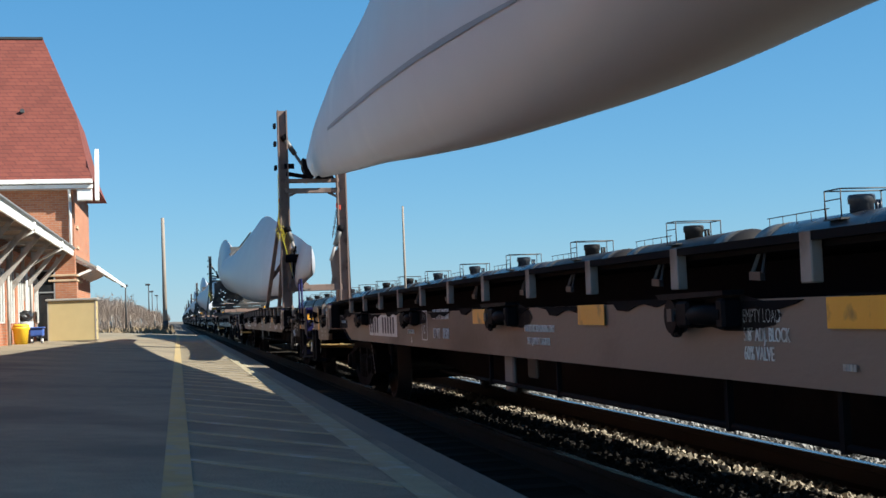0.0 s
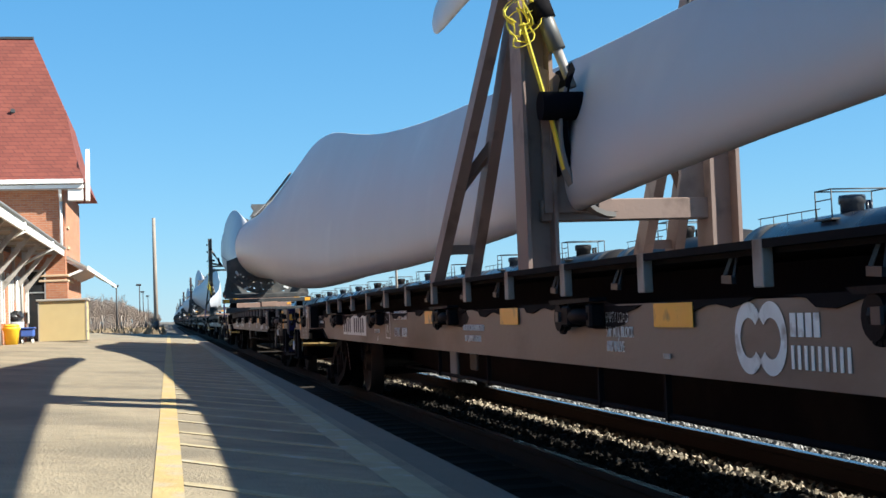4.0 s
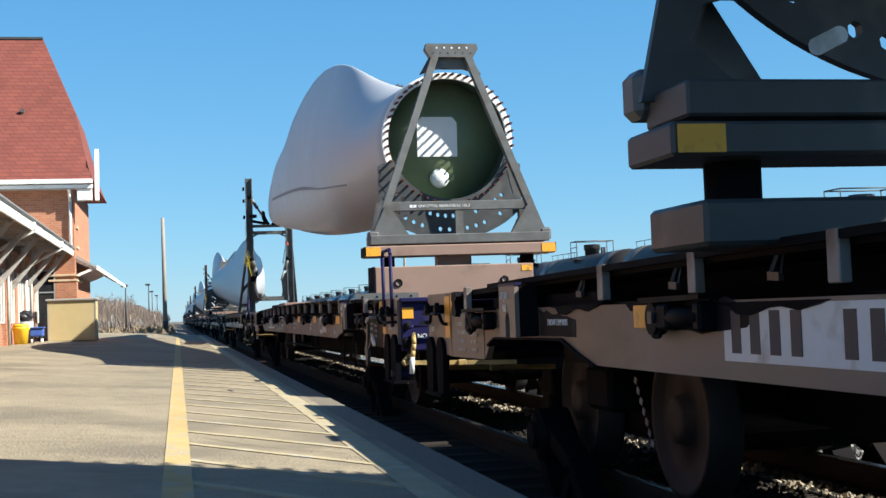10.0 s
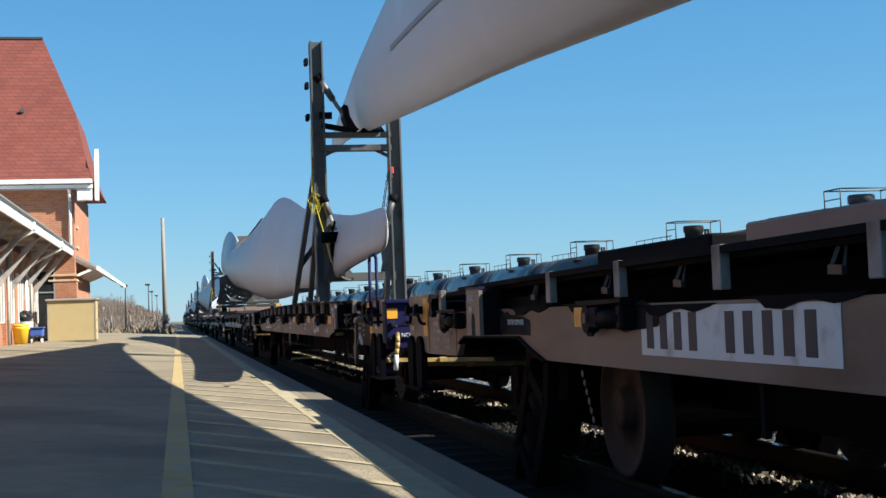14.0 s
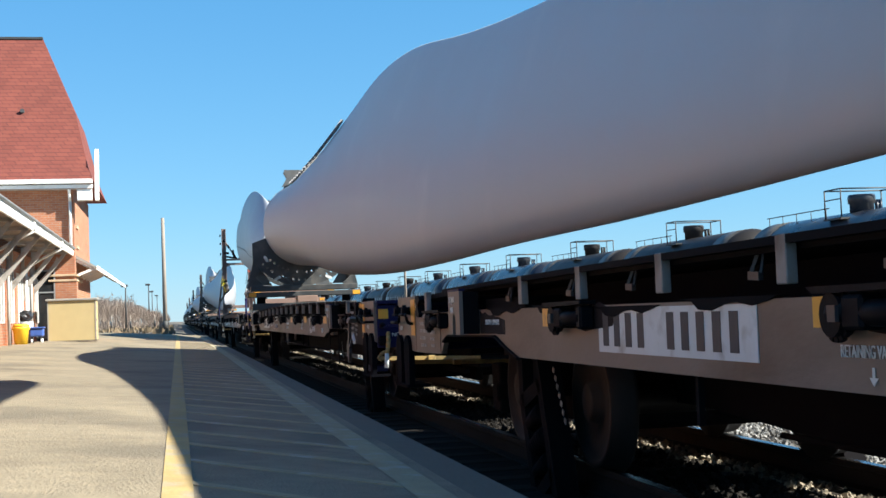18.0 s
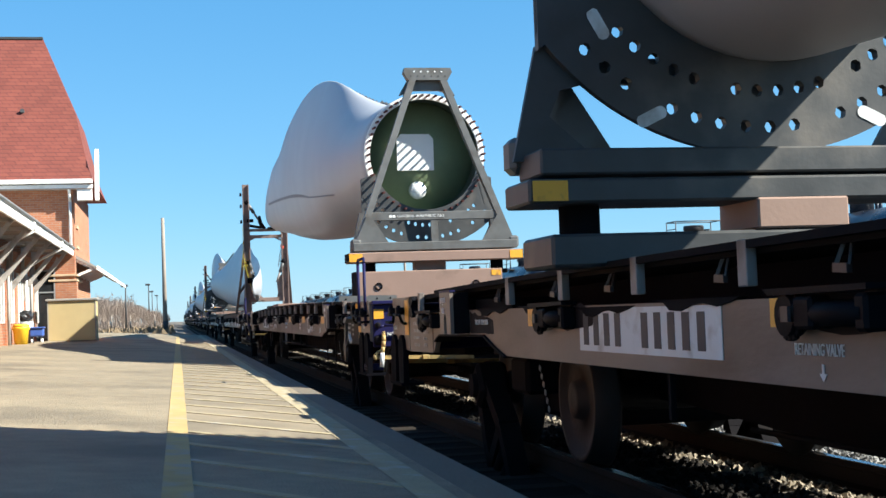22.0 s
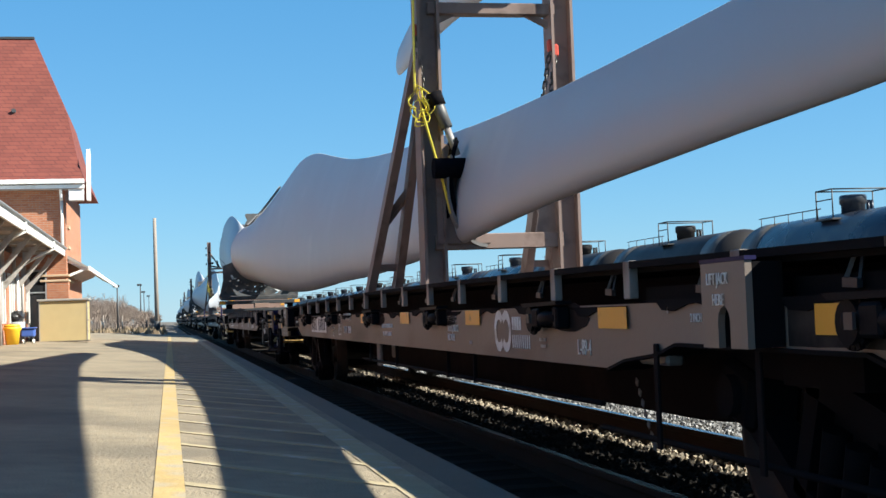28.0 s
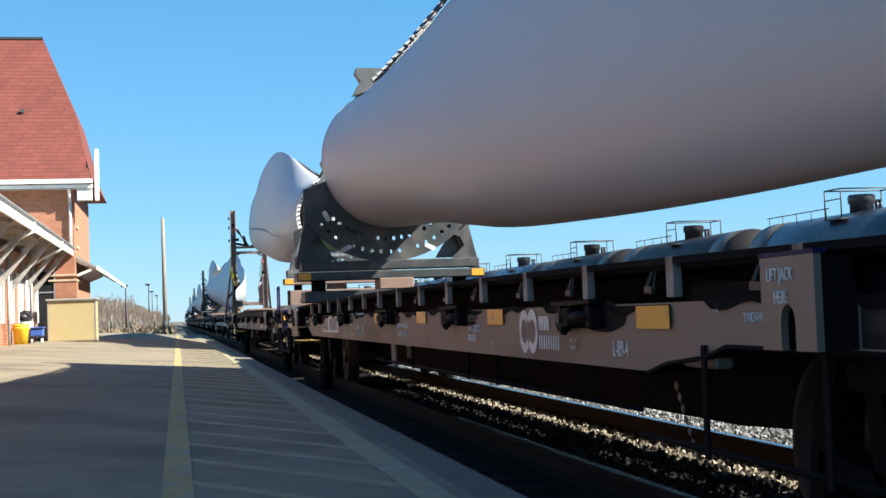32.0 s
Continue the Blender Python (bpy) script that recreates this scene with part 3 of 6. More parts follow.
        beam(bm, (xw, y, 3.55), (-3.1, y, 3.2), 0.08, 0.1)
        part("far_bracket", bm, TRIM, st)


station()


def shed():
    s = thing("utility_shed", "tan metal utility shed with a grey lid roof", "shed", at=shrunk(-3.85, 50.8, 0.415))
    bm = bmesh.new()
    box(bm, -0.87, 0.87, 0, 1.3, 0.04, 1.52, 0.01)
    part("body", bm, SHEDTAN, s)
    bm = bmesh.new()
    box(bm, -0.93, 0.93, -0.07, 1.38, 1.52, 1.60, 0.015)
    part("lid", bm, SHEDTOP, s, "grey overhanging lid")
    for x in (-0.87, 0.83):
        bm = bmesh.new()
        box(bm, x, x + 0.04, -0.012, 0.02, 0.0, 1.52)
        part("corner_strip", bm, SHEDTOP, s)
    bm = bmesh.new()
    box(bm, -0.9, 0.9, -0.03, 1.33, 0.0, 0.05)
    part("base", bm, CONCRETE, s)
    for z in (0.35, 0.75, 1.2):
        bm = bmesh.new()
        box(bm, 0.868, 0.9, 0.1, 0.2, z, z + 0.06)
        part("hinge", bm, SHEDTOP, s)


shed()


def bins():
    g = 0.46
    b = thing("yellow_bin", "bright yellow tapered plastic salt bin", "bin", at=shrunk(-5.02, 45.0, g))
    bm = bmesh.new()
    lathe(bm, [(0, 0.01), (0, 0.20), (0.45, 0.25), (0.5, 0.29), (0.56, 0.29), (0.58, 0.24), (0.58, 0.01)], 20, "z")
    part("tub", bm, BINYEL, b)
    bm = bmesh.new()
    lathe(bm, [(0.585, 0.01), (0.585, 0.27), (0.63, 0.26), (0.66, 0.2), (0.66, 0.01)], 20, "z")
    part("lid", bm, BINYEL, b)
    c = thing("waste_bin", "grey waste bin with a black bag on top", "bin", at=shrunk(-5.08, 47.0, g))
    bm = bmesh.new()
    lathe(bm, [(0, 0.01), (0, 0.22), (0.75, 0.27), (0.75, 0.01)], 16, "z")
    part("tub", bm, GREYBIN, c)
    bm = bmesh.new()
    bmesh.ops.create_icosphere(bm, subdivisions=3, radius=0.27)
    for v in bm.verts:
        v.co = v.co * (1 + 0.25 * noise.noise(v.co * 7)) + Vector((0, 0, 0.92))
        v.co.z = 0.92 + (v.co.z - 0.92) * 0.75
    part("bag", bm, BAGBLK, c, "lumpy black bin bag")
    d = thing("blue_cart", "blue plastic cart with small white wheels", "cart", at=shrunk(-4.68, 46.6, g) @ Matrix.Scale(0.8, 4))
    bm = bmesh.new()
    box(bm, -0.28, 0.28, -0.3, 0.3, 0.28, 0.62, 0.05)
    part("tray", bm, BINBLUE, d)
    bm = bmesh.new()
    box(bm, -0.33, 0.33, -0.35, 0.35, 0.62, 0.68, 0.02)
    part("rim", bm, BINBLUE, d)
    for x in (-0.2, 0.2):
        for y in (-0.22, 0.22):
            bm = bmesh.new()
            lathe(bm, [(-0.03, 0.01), (-0.03, 0.09), (0.03, 0.09), (0.03, 0.01)], 12)
            part("caster", bm, TRIM, d, "white caster", at=pose(x, y, 0.09))
            bm = bmesh.new()
            beam(bm, (x, y, 0.09), (x, y, 0.3), 0.04, 0.04)
            part("leg", bm, LAMPPOST, d)


bins()


# ---- distance ----
def post(x, y, z, top, r, name, label, mat, head=False):
    p = thing(name, label, "lamp post" if head else "pole", at=pose(x, y, z))
    bm = bmesh.new()
    tube(bm, (0, 0, 0), (0, 0, top), r, r * 0.7, 10)
    part("pole", bm, mat, p)
    if head:
        bm = bmesh.new()
        box(bm, -0.42, 0.22, -0.2, 0.2, top - 0.02, top + 0.22, 0.05)
        part("lamp_head", bm, LAMPPOST, p)
    else:
        bm = bmesh.new()
        tube(bm, (0, 0, 0.3), (0, 0, 1.0), r * 1.25, r * 1.1, 10)
        part("foot_band", bm, LAMPPOST, p)


post(-1.0, 110, 0.1, 9.4, 0.19, "utility_pole", "weathered tall timber utility pole", POLE)
post(17.2, 100, -0.35, 9.6, 0.11, "yard_pole", "slim pale yard pole beyond the tank wagons", POLE)
for px_, py_, pz_ in ((-4.83, 130, 4.3), (-3.6, 175, 5.6), (-3.9, 215, 5.6), (-3.8, 260, 5.8)):
    post(px_, py_, 0.2, pz_, 0.09, "lamp_post", "dark slender lamp post with a box head", LAMPPOST, True)
for px_, py_ in ((-6.1, 128), (-2.5, 150), (-4.6, 135)):
    post(px_, py_, 0.2, 1.6, 0.07, "marker_post", "short weathered post in the grass", POLE)


def woods():
    """Bare winter trees: trunks that fork into fans of fine twigs."""
    rnd = random.Random(3)
    verts, faces = [], []

    def stick(a, b, r0, r1):
        d = (b - a).normalized()
        s = d.cross(Vector((0.3, 1, 0.1))).normalized()
        u = s.cross(d)
        n0 = len(verts)
        for c, r in ((a, r0), (b, r1)):
            for k in range(3):
                w = 2.094 * k
                verts.append(tuple(c + (s * math.cos(w) + u * math.sin(w)) * r))
        for k in range(3):
            faces.append((n0 + k, n0 + (k + 1) % 3, n0 + 3 + (k + 1) % 3, n0 + 3 + k))

    def grow(a, d, length, r, depth):
        b = a + d * length
        stick(a, b, r, r * 0.6)
        if depth == 0:
            return
        for k in range(rnd.choice((2, 3, 3))):
            e = (d + Vector((rnd.uniform(-0.6, 0.6), rnd.uniform(-0.6, 0.6), rnd.uniform(-0.1, 0.45)))).normalized()
            grow(a + d * length * rnd.uniform(0.55, 1), e, length * rnd.uniform(0.55, 0.8), max(0.012, r * 0.58), depth - 1)

    for k in range(330):
        y = rnd.uniform(140, 235)
        lean = rnd.random() ** 0.9 * 0.075
        x = -y * (0.007 + lean)
        h = 2.25 * (y / 190) * rnd.uniform(0.75, 1.05) * (0.40 + 0.60 * min(1, lean / 0.035))
        grow(Vector((x, y, 0.1)), Vector((rnd.uniform(-0.1, 0.1), 0, 1)), h * 0.8, 0.06, 5)
    me = bpy.data.meshes.new("bare_woods")
    me.from_pydata(verts, [], faces)
    me.materials.append(TWIG)
    tagged(new("bare_woods", me), "thicket of leafless grey-brown winter trees", "trees", kind="stuff")
    bm = bmesh.new()
    for k in range(2500):
        y = rnd.uniform(92, 240)
        x = rnd.uniform(-26, -0.5) * (y / 150)
        h = rnd.uniform(0.15, 0.5)
        a = rnd.uniform(0, 3.14)
        w = 0.25
        vs = [bm.verts.new(c) for c in ((x - w * math.cos(a), y - w * math.sin(a), 0.1), (x + w * math.cos(a), y + w * math.sin(a), 0.1), (x + rnd.uniform(-0.2, 0.2), y, 0.2 + h))]
        bm.faces.new(vs)
    tagged(part("dry_grass", bm, DRYGRASS), "straw-coloured dry grass and weeds", "grass", kind="stuff")


woods()


def tank_wagon(shell, label):
    """A short tank wagon, its middle at the origin, along y, wheels on z 0."""
    w = thing("tank_wagon", label, "tank wagon", "tank wagons on the siding")
    R, zc, half = 1.32, 2.28, 5.75
    bm = bmesh.new()
    prof = [(-half - 0.42, 0.02), (-half - 0.38, 0.5), (-half - 0.25, 0.9), (-half, 1.22), (-half + 0.2, R)]
    prof += [(-2.0, R), (2.0, R)] + [(-a, r) for a, r in prof[::-1]]
    lathe(bm, prof, 36, "y")
    bmesh.ops.translate(bm, verts=bm.verts, vec=(0, 0, zc))
    tank = part("tank", bm, shell, w)
    for a, b in ((-half + 0.25, -half + 1.5), (half - 1.5, half - 0.25)):
        bm = bmesh.new()
        lathe(bm, [(a, R), (a, R + 0.012), (b, R + 0.012), (b, R)], 36, "y")
        bmesh.ops.translate(bm, verts=bm.verts, vec=(0, 0, zc))
        part("end_jacket", bm, TANKBAND, tank, "dull grey jacket band")
    bm = bmesh.new()
    lathe(bm, [(zc + R - 0.1, 0.36), (zc + R + 0.22, 0.36), (zc + R + 0.25, 0.41), (zc + R + 0.44, 0.41), (zc + R + 0.50, 0.38), (zc + R + 0.52, 0.05)], 20, "z")
    for x in (0.55, 0.68):
        tube(bm, (x, 0.1, zc + R - 0.2), (x, 0.1, zc + R + 0.36), 0.06, seg=8)
    part("dome", bm, shell, tank)
    bm = bmesh.new()
    z0, z1 = zc + R - 0.2, zc + R + 0.66
    for y in (-0.5, 0.5):
        for x in (-0.95, 0.95):
            tube(bm, (x, y, z0), (x, y, z1), 0.024, seg=6)
    pipe(bm, [(-0.95, -0.5, z1), (0.95, -0.5, z1), (0.95, 0.5, z1), (-0.95, 0.5, z1), (-0.95, -0.5, z1)], 0.024, 6)
    pipe(bm, [(-0.95, 0.5, z1 - 0.3), (-0.95, -0.5, z1 - 0.3)], 0.02, 6)
    part("dome_railing", bm, LAMPPOST, w, "dark pipe railing")
    bm = bmesh.new()
    box(bm, -1.0, -0.5, -0.55, 0.55, z0 - 0.05, z0)
    part("dome_walkway", bm, LAMPPOST, w)
    bm = bmesh.new()
    box(bm, 0.5, 1.0, -0.55, 0.55, z0 - 0.05, z0)
    part("dome_walkway", bm, LAMPPOST, w)
    bm = bmesh.new()
    pipe(bm, [(-0.55, half - 0.4, zc + R + 0.18), (-0.55, 1.0, zc + R + 0.18)], 0.018, 6)
    for k in range(5):
        for s in (1,):
            y = s * (1.2 + k * 1.0)
            tube(bm, (-0.55, y, zc + R - 0.2), (-0.55, y, zc + R + 0.18), 0.015, seg=6)
    part("top_handrail", bm, LAMPPOST, w)
    for k in range(9):
        bm = bmesh.new()
        y = -half + 0.7 + k * 1.27
        box(bm, -R - 0.03, -R + 0.02, y, y + 0.03, zc - 0.12, zc + 0.28)
        part("rib_strip", bm, PLATE, tank, "pale reflective strip")
    bm = bmesh.new()
    box(bm, -R - 0.03, -R + 0.1, half - 1.3, half - 0.75, zc - 0.15, zc + 0.3)
    part("placard", bm, PLATE, tank, "pale square placard")
    bm = bmesh.new()
    for x in (-1.35, -1.0):
        beam(bm, (x - 0.08, 0, 0.7), (x - 0.08, 0, zc), 0.03, 0.05)
    for k in range(6):
        tube(bm, (-1.42, 0, 0.8 + k * 0.25), (-1.1, 0, 0.8 + k * 0.25), 0.015, seg=6)
    part("ladder", bm, LAMPPOST, w)
    bm = bmesh.new()
    box(bm, -0.4, 0.4, -half - 0.55, half + 0.55, 0.75, 1.05)
    box(bm, -1.3, 1.3, -half - 0.45, -half - 0.3, 0.75, 1.15)
    box(bm, -1.3, 1.3, half + 0.3, half + 0.45, 0.75, 1.15)
    part("underframe", bm, BLACK, w)
    for s in (-1, 1):
        bm = bmesh.new()
        for x in (-1.0, 1.0):
            beam(bm, (x, s * 4.3 - 1.1, 0.5), (x, s * 4.3 + 1.1, 0.5), 0.12, 0.3)
        box(bm, -1.1, 1.1, s * 4.3 - 0.2, s * 4.3 + 0.2, 0.45, 0.75)
        truck = part("bogie", bm, BLACK, w)
        for a in (-0.87, 0.87):
            bm = bmesh.new()
            lathe(bm, [(-0.84, 0.05), (-0.84, 0.42), (-0.70, 0.44), (-0.70, 0.1), (0.70, 0.1), (0.70, 0.44), (0.84, 0.42), (0.84, 0.05)], 20)
            part("wheelset", bm, WHEEL, truck, at=pose(0, s * 4.3 + a, 0.42))
    return w


tanks = (tank_wagon(TANKBLK, "glossy blue-black railway tank wagon with a railed dome"),
         tank_wagon(TANKDULL, "dull grimy brown-black railway tank wagon with a railed dome"))
tanks[0].matrix_basis, tanks[1].matrix_basis = pose(20.4, 36.6, 0), pose(20.4, 49.9, 0)
for k in [-2, -1] + list(range(2, 14)):
    copy_thing(tanks[1 if k % 5 in (1, 2) else 0], pose(20.4, 36.6 + 13.3 * k, 0))


# ---- the train ----
PITCH_M, BODY = 25.27, 23.72       # from wagon to wagon; length of a wagon's body
SIDE = 1.38                        # half the width of a wagon
FIRST = 21.2                       # the near end of the first wagon, at the clip's start
WHEEL_R = 0.42


def wagon_lettering(w, x):
    lettering("load_lettering", "EMPTY LOAD\n5/8\" ADJ. BLOCK\n60% VALVE", 0.070, LETTER, w, on_side(8.33, 0.948, x), 0.72, gap=0.95)
    lettering("restriction_lettering", "FOR RESTRICTED LOADING ONLY\n     SEE EQUIPMENT REGISTER", 0.058, LETTER, w, on_side(11.40, 0.892, x), 0.70, gap=1.25)
    lettering("class_lettering", "L-89-4", 0.11, LETTER, w, on_side(5.18, 0.788, x), 0.76)
    lettering("shoe_lettering", "2 INCH HF COMP SHOES", 0.048, LETTER, w, on_side(20.22, 0.93, x), 0.72)
    lettering("shoe_lettering", "2 INCH HF COMP SHOES", 0.048, LETTER, w, on_side(3.70, 0.95, x), 0.72)
    lettering("limit_lettering", "LD LMT 204500\nLT WT    81500", 0.115, LETTER, w, on_side(14.24, 0.968, x), 0.82, gap=1.3)
    lettering("jack_lettering", "LIFT JACK\n    HERE", 0.058, LETTER, w, on_side(3.20, 1.085, -SIDE - 0.144), 0.72, gap=1.25)
    lettering("jack_lettering", "LIFT JACK\n    HERE", 0.058, LETTER, w, on_side(20.72, 1.085, -SIDE - 0.144), 0.72, gap=1.25)
    lettering("end_lettering", "B-END", 0.058, LETTER, w, on_side(0.50, 0.875, x - 0.006), 0.9)
    lettering("end_lettering", "A-END", 0.058, LETTER, w, on_side(BODY - 0.09, 0.872, x - 0.006), 0.9)
    lettering("valve_lettering", "RETAINING VALVE", 0.056, LETTER, w, on_side(15.44, 0.842, x), 0.72)
    bm = bmesh.new()
    side_plate(bm, [(15.257, 0.815), (15.243, 0.815), (15.243, 0.785), (15.225, 0.785), (15.25, 0.76), (15.275, 0.785), (15.257, 0.785)], x, x + 0.002)
    part("arrow_mark", bm, LETTER, w, "small white downward arrow")
    # white number panel: bars in place of the running number
    bm = bmesh.new()
    box(bm, x, x + 0.003, 16.03, 17.82, 0.805, 1.015)
    plate = part("number_panel", bm, PLATE, w, "white panel with dark blocks")
    for k in range(10):
        if k != 4:
            bm = bmesh.new()
            y1 = 17.76 - k * 0.160 - (0.04 if k > 4 else 0)
            box(bm, x - 0.002, x + 0.001, y1 - 0.092, y1 - 0.012, 0.835, 0.99)
            part("number_block", bm, DARKLET, plate)
    bm = bmesh.new()
    for a in ((14.50, 14.74, 0.795, 0.805), (14.50, 14.74, 1.03, 1.04), (14.50, 14.51, 0.805, 1.03), (14.73, 14.74, 0.805, 1.03)):
        box(bm, x, x + 0.002, a[0], a[1], a[2], a[3])
    part("plate_outline", bm, LETTER, w, "white outlined square")
    lettering("plate_lettering", "PLATE", 0.055, LETTER, w, on_side(14.71, 0.965, x), 0.9)
    lettering("plate_lettering", "C", 0.10, LETTER, w, on_side(14.66, 0.85, x), 0.9)
    # company mark: two interlocked rings, each open towards the other, and two lines of plain blocks
    def crescent(yc, turn):
        bm = bmesh.new()
        edge = []
        for j in range(21):
            a = math.radians(38 + j * (284 / 20))
            w = 0.62 + 0.1 * abs(math.sin(a))
            edge.append([bm.verts.new((x, yc + turn * k * 0.118 * math.cos(a), 0.894 + k * 0.128 * math.sin(a))) for k in (1.0, 1 - 0.62 * w)])
        for (a, b), (c, d) in zip(edge, edge[1:]):
            bm.faces.new((a, b, d, c))
        return bm
    part("mark_ring", crescent(6.782, -1), LETTER, w, "white open ring mark")
    part("mark_ring", crescent(6.608, 1), LETTER, w, "white open ring mark")
    for rowz, hgt, cnt, wd, gap in ((0.902, 0.078, 4, 0.040, 0.014), (0.796, 0.078, 9, 0.020, 0.026)):
        for j in range(cnt):
            bm = bmesh.new()
            yy = 6.465 - j * (wd + gap)
            box(bm, x, x + 0.002, yy - wd, yy, rowz, rowz + hgt)
            part("mark_block", bm, LETTER, w)
    # small unreadable stencils as plain bars
    for y, z, wd, hg, rows in ((5.85, 0.81, 0.16, 0.02, 2), (7.62, 0.80, 0.13, 0.025, 1), (3.95, 0.985, 0.07, 0.035, 1),
                               (1.86, 0.80, 0.34, 0.034, 5), (1.44, 0.79, 0.2, 0.03, 3), (22.6, 0.74, 0.34, 0.034, 5), (22.15, 0.745, 0.22, 0.03, 3)):
        for j in range(rows):
            bm = bmesh.new()
            count = int(wd * (0.62 + 0.38 * abs(math.sin(j * 2 + 0.6))) / 0.021)
            for c in range(count):
                if (c * 7 + j * 3) % 8:
                    zz = z + j * hg * 1.75
                    box(bm, x - 0.008, x - 0.006, y - c * 0.021 - 0.017, y - c * 0.021, zz, zz + hg * 0.85)
            tagged(part("stencil_bar", bm, STENCIL, w), kind="stuff")
    for yc in (4.95, 19.45):
        for j in range(7):
            bm = bmesh.new()
            box(bm, -1.11, -1.105, -0.018, 0.018, -0.016, 0.016)
            part("stencil_bar", bm, BRACKET, w, at=pose(0, yc - (0.06 - j * 0.035) * (1 if yc < 9 else 1), 0.34 + j * 0.05, 24, 0, 0))


def flat_wagon(hoop, near=True):
    """A long flat wagon: near end at the origin, along y, rails at z 0."""
    w = thing("flat_wagon", "long brown steel flat wagon with black winches along its side", "railway wagon", "flat wagons of the train")
    # side sills with an arch over each bogie
    out = [(1.95, 0.70), (1.95, 1.03), (BODY - 1.95, 1.03), (BODY - 1.95, 0.70), (21.74, 0.72), (21.64, 0.80), (21.45, 0.85), (19.95, 0.862), (19.66, 0.79), (19.38, 0.735),
           (4.70, 0.735), (4.45, 0.785), (4.05, 0.82), (3.84, 0.865), (2.35, 0.86), (2.12, 0.80), (2.02, 0.70)]
    for s in (-1, 1):
        bm = bmesh.new()
        side_plate(bm, out, s * SIDE, s * (SIDE - 0.04))
        sill = part("side_sill", bm, WAGON, w)
        for arch in (out[5:10], out[10:16]):
            bm = bmesh.new()
            for a, b in zip(arch, arch[1:]):
                beam(bm, (s * (SIDE - 0.08), a[0], a[1] - 0.006), (s * (SIDE - 0.08), b[0], b[1] - 0.006), 0.20, 0.014)
            part("arch_lip", bm, BLACK, sill, "dark lip over the wheels")

    def rise(y):
        """How far the cambered deck stands over its ends."""
        return 0.085 * (1 - ((y - BODY / 2) / (BODY / 2)) ** 2)
    cuts = [0.02] + [BODY * k / 12 for k in range(1, 12)] + [BODY - 0.02]

    def strip(lo, hi, y0, y1):
        ys = [y0] + [y for y in cuts if y0 < y < y1] + [y1]
        return [(y, lo + rise(y)) for y in ys] + [(y, hi + rise(y)) for y in ys[::-1]]
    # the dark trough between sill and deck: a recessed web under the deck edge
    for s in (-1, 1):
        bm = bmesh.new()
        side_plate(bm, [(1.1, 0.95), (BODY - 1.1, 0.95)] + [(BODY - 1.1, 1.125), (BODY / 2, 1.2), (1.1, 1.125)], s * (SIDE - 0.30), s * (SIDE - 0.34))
        # near-black colour carries the trough's shade
        part("upper_web", bm, RUBBERSHADE, w)
    bm = bmesh.new()
    side_plate(bm, strip(1.115, 1.15, 0.02, BODY - 0.02), -SIDE + 0.02, SIDE - 0.02)
    part("deck", bm, BLACK, w, "dark steel deck")
    for s in (-1, 1):
        bm = bmesh.new()
        side_plate(bm, strip(1.135, 1.165, 2.2, BODY - 2.2), s * SIDE - 0.03, s * SIDE + 0.025)
        part("deck_rail", bm, BLACK, w, "black rail along the deck edge")
    # widened on the sun's side to narrow the lit strip below
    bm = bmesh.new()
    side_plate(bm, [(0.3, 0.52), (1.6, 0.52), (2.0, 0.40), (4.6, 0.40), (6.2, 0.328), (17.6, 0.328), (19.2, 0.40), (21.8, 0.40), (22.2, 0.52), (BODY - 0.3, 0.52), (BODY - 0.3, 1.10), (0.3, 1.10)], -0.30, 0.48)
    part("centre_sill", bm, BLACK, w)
    # side panels at both ends, with the yellow bands, grab irons and sill steps
    for y0, f in ((0.0, 1), (BODY, -1)):
        def at(d):
            return y0 + f * d
        for s in (-1, 1):
            bm = bmesh.new()
            side_plate(bm, [(at(0), 0.74), (at(0), 1.165), (at(0.885), 1.165), (at(0.885), 0.69)], s * (SIDE + 0.006), s * (SIDE - 0.05))
            end = part("end_panel", bm, PANEL, w, "grey-brown end panel")
            bm = bmesh.new()
            side_plate(bm, [(at(0.897), 0.69), (at(0.897), 1.165), (at(1.12), 1.165), (at(1.2), 1.04), (at(1.5), 1.0), (at(1.94), 1.03), (at(1.94), 0.70)], s * (SIDE + 0.004), s * (SIDE - 0.05))
            part("inner_panel", bm, SOOT if f > 0 else PANEL, w, "sooty dark panel with stencils" if f > 0 else "grey-brown panel with stencils")
            xs = s * (SIDE + 0.010)
            for a, b, za, zb in ((0.69, 0.875, 0.83, 1.14), (0.91, 1.08, 1.03, 1.15)):
                bm = bmesh.new()
                box(bm, xs - 0.002, xs + 0.002, min(at(a), at(b)), max(at(a), at(b)), za, zb)
                part("yellow_band", bm, YELLOW, end, "yellow painted band")
            if s > 0:
                continue
            x = -SIDE - 0.006
            if near:
                bm = bmesh.new()
                pipe(bm, [(x, at(0.02), 0.945), (x - 0.07, at(0.03), 0.945), (x - 0.07, at(0.40), 0.94), (x - 0.07, at(0.44), 0.96), (x - 0.07, at(0.45), 0.995), (x - 0.07, at(0.49), 1.012),
                          (x - 0.07, at(0.78), 1.012), (x - 0.07, at(0.82), 0.99), (x - 0.06, at(0.82), 0.955), (x - 0.04, at(0.80), 0.935), (x, at(0.78), 0.93)], 0.013)
                part("grab_iron", bm, WINCHBLK, end, "black bent grab iron")
                bm = bmesh.new()
                pipe(bm, [(x, at(0.05), 1.012), (x - 0.06, at(0.07), 1.012), (x - 0.06, at(0.38), 1.012), (x, at(0.40), 1.005)], 0.011)
                part("grab_iron", bm, WINCHBLK, end, "short black grab iron")
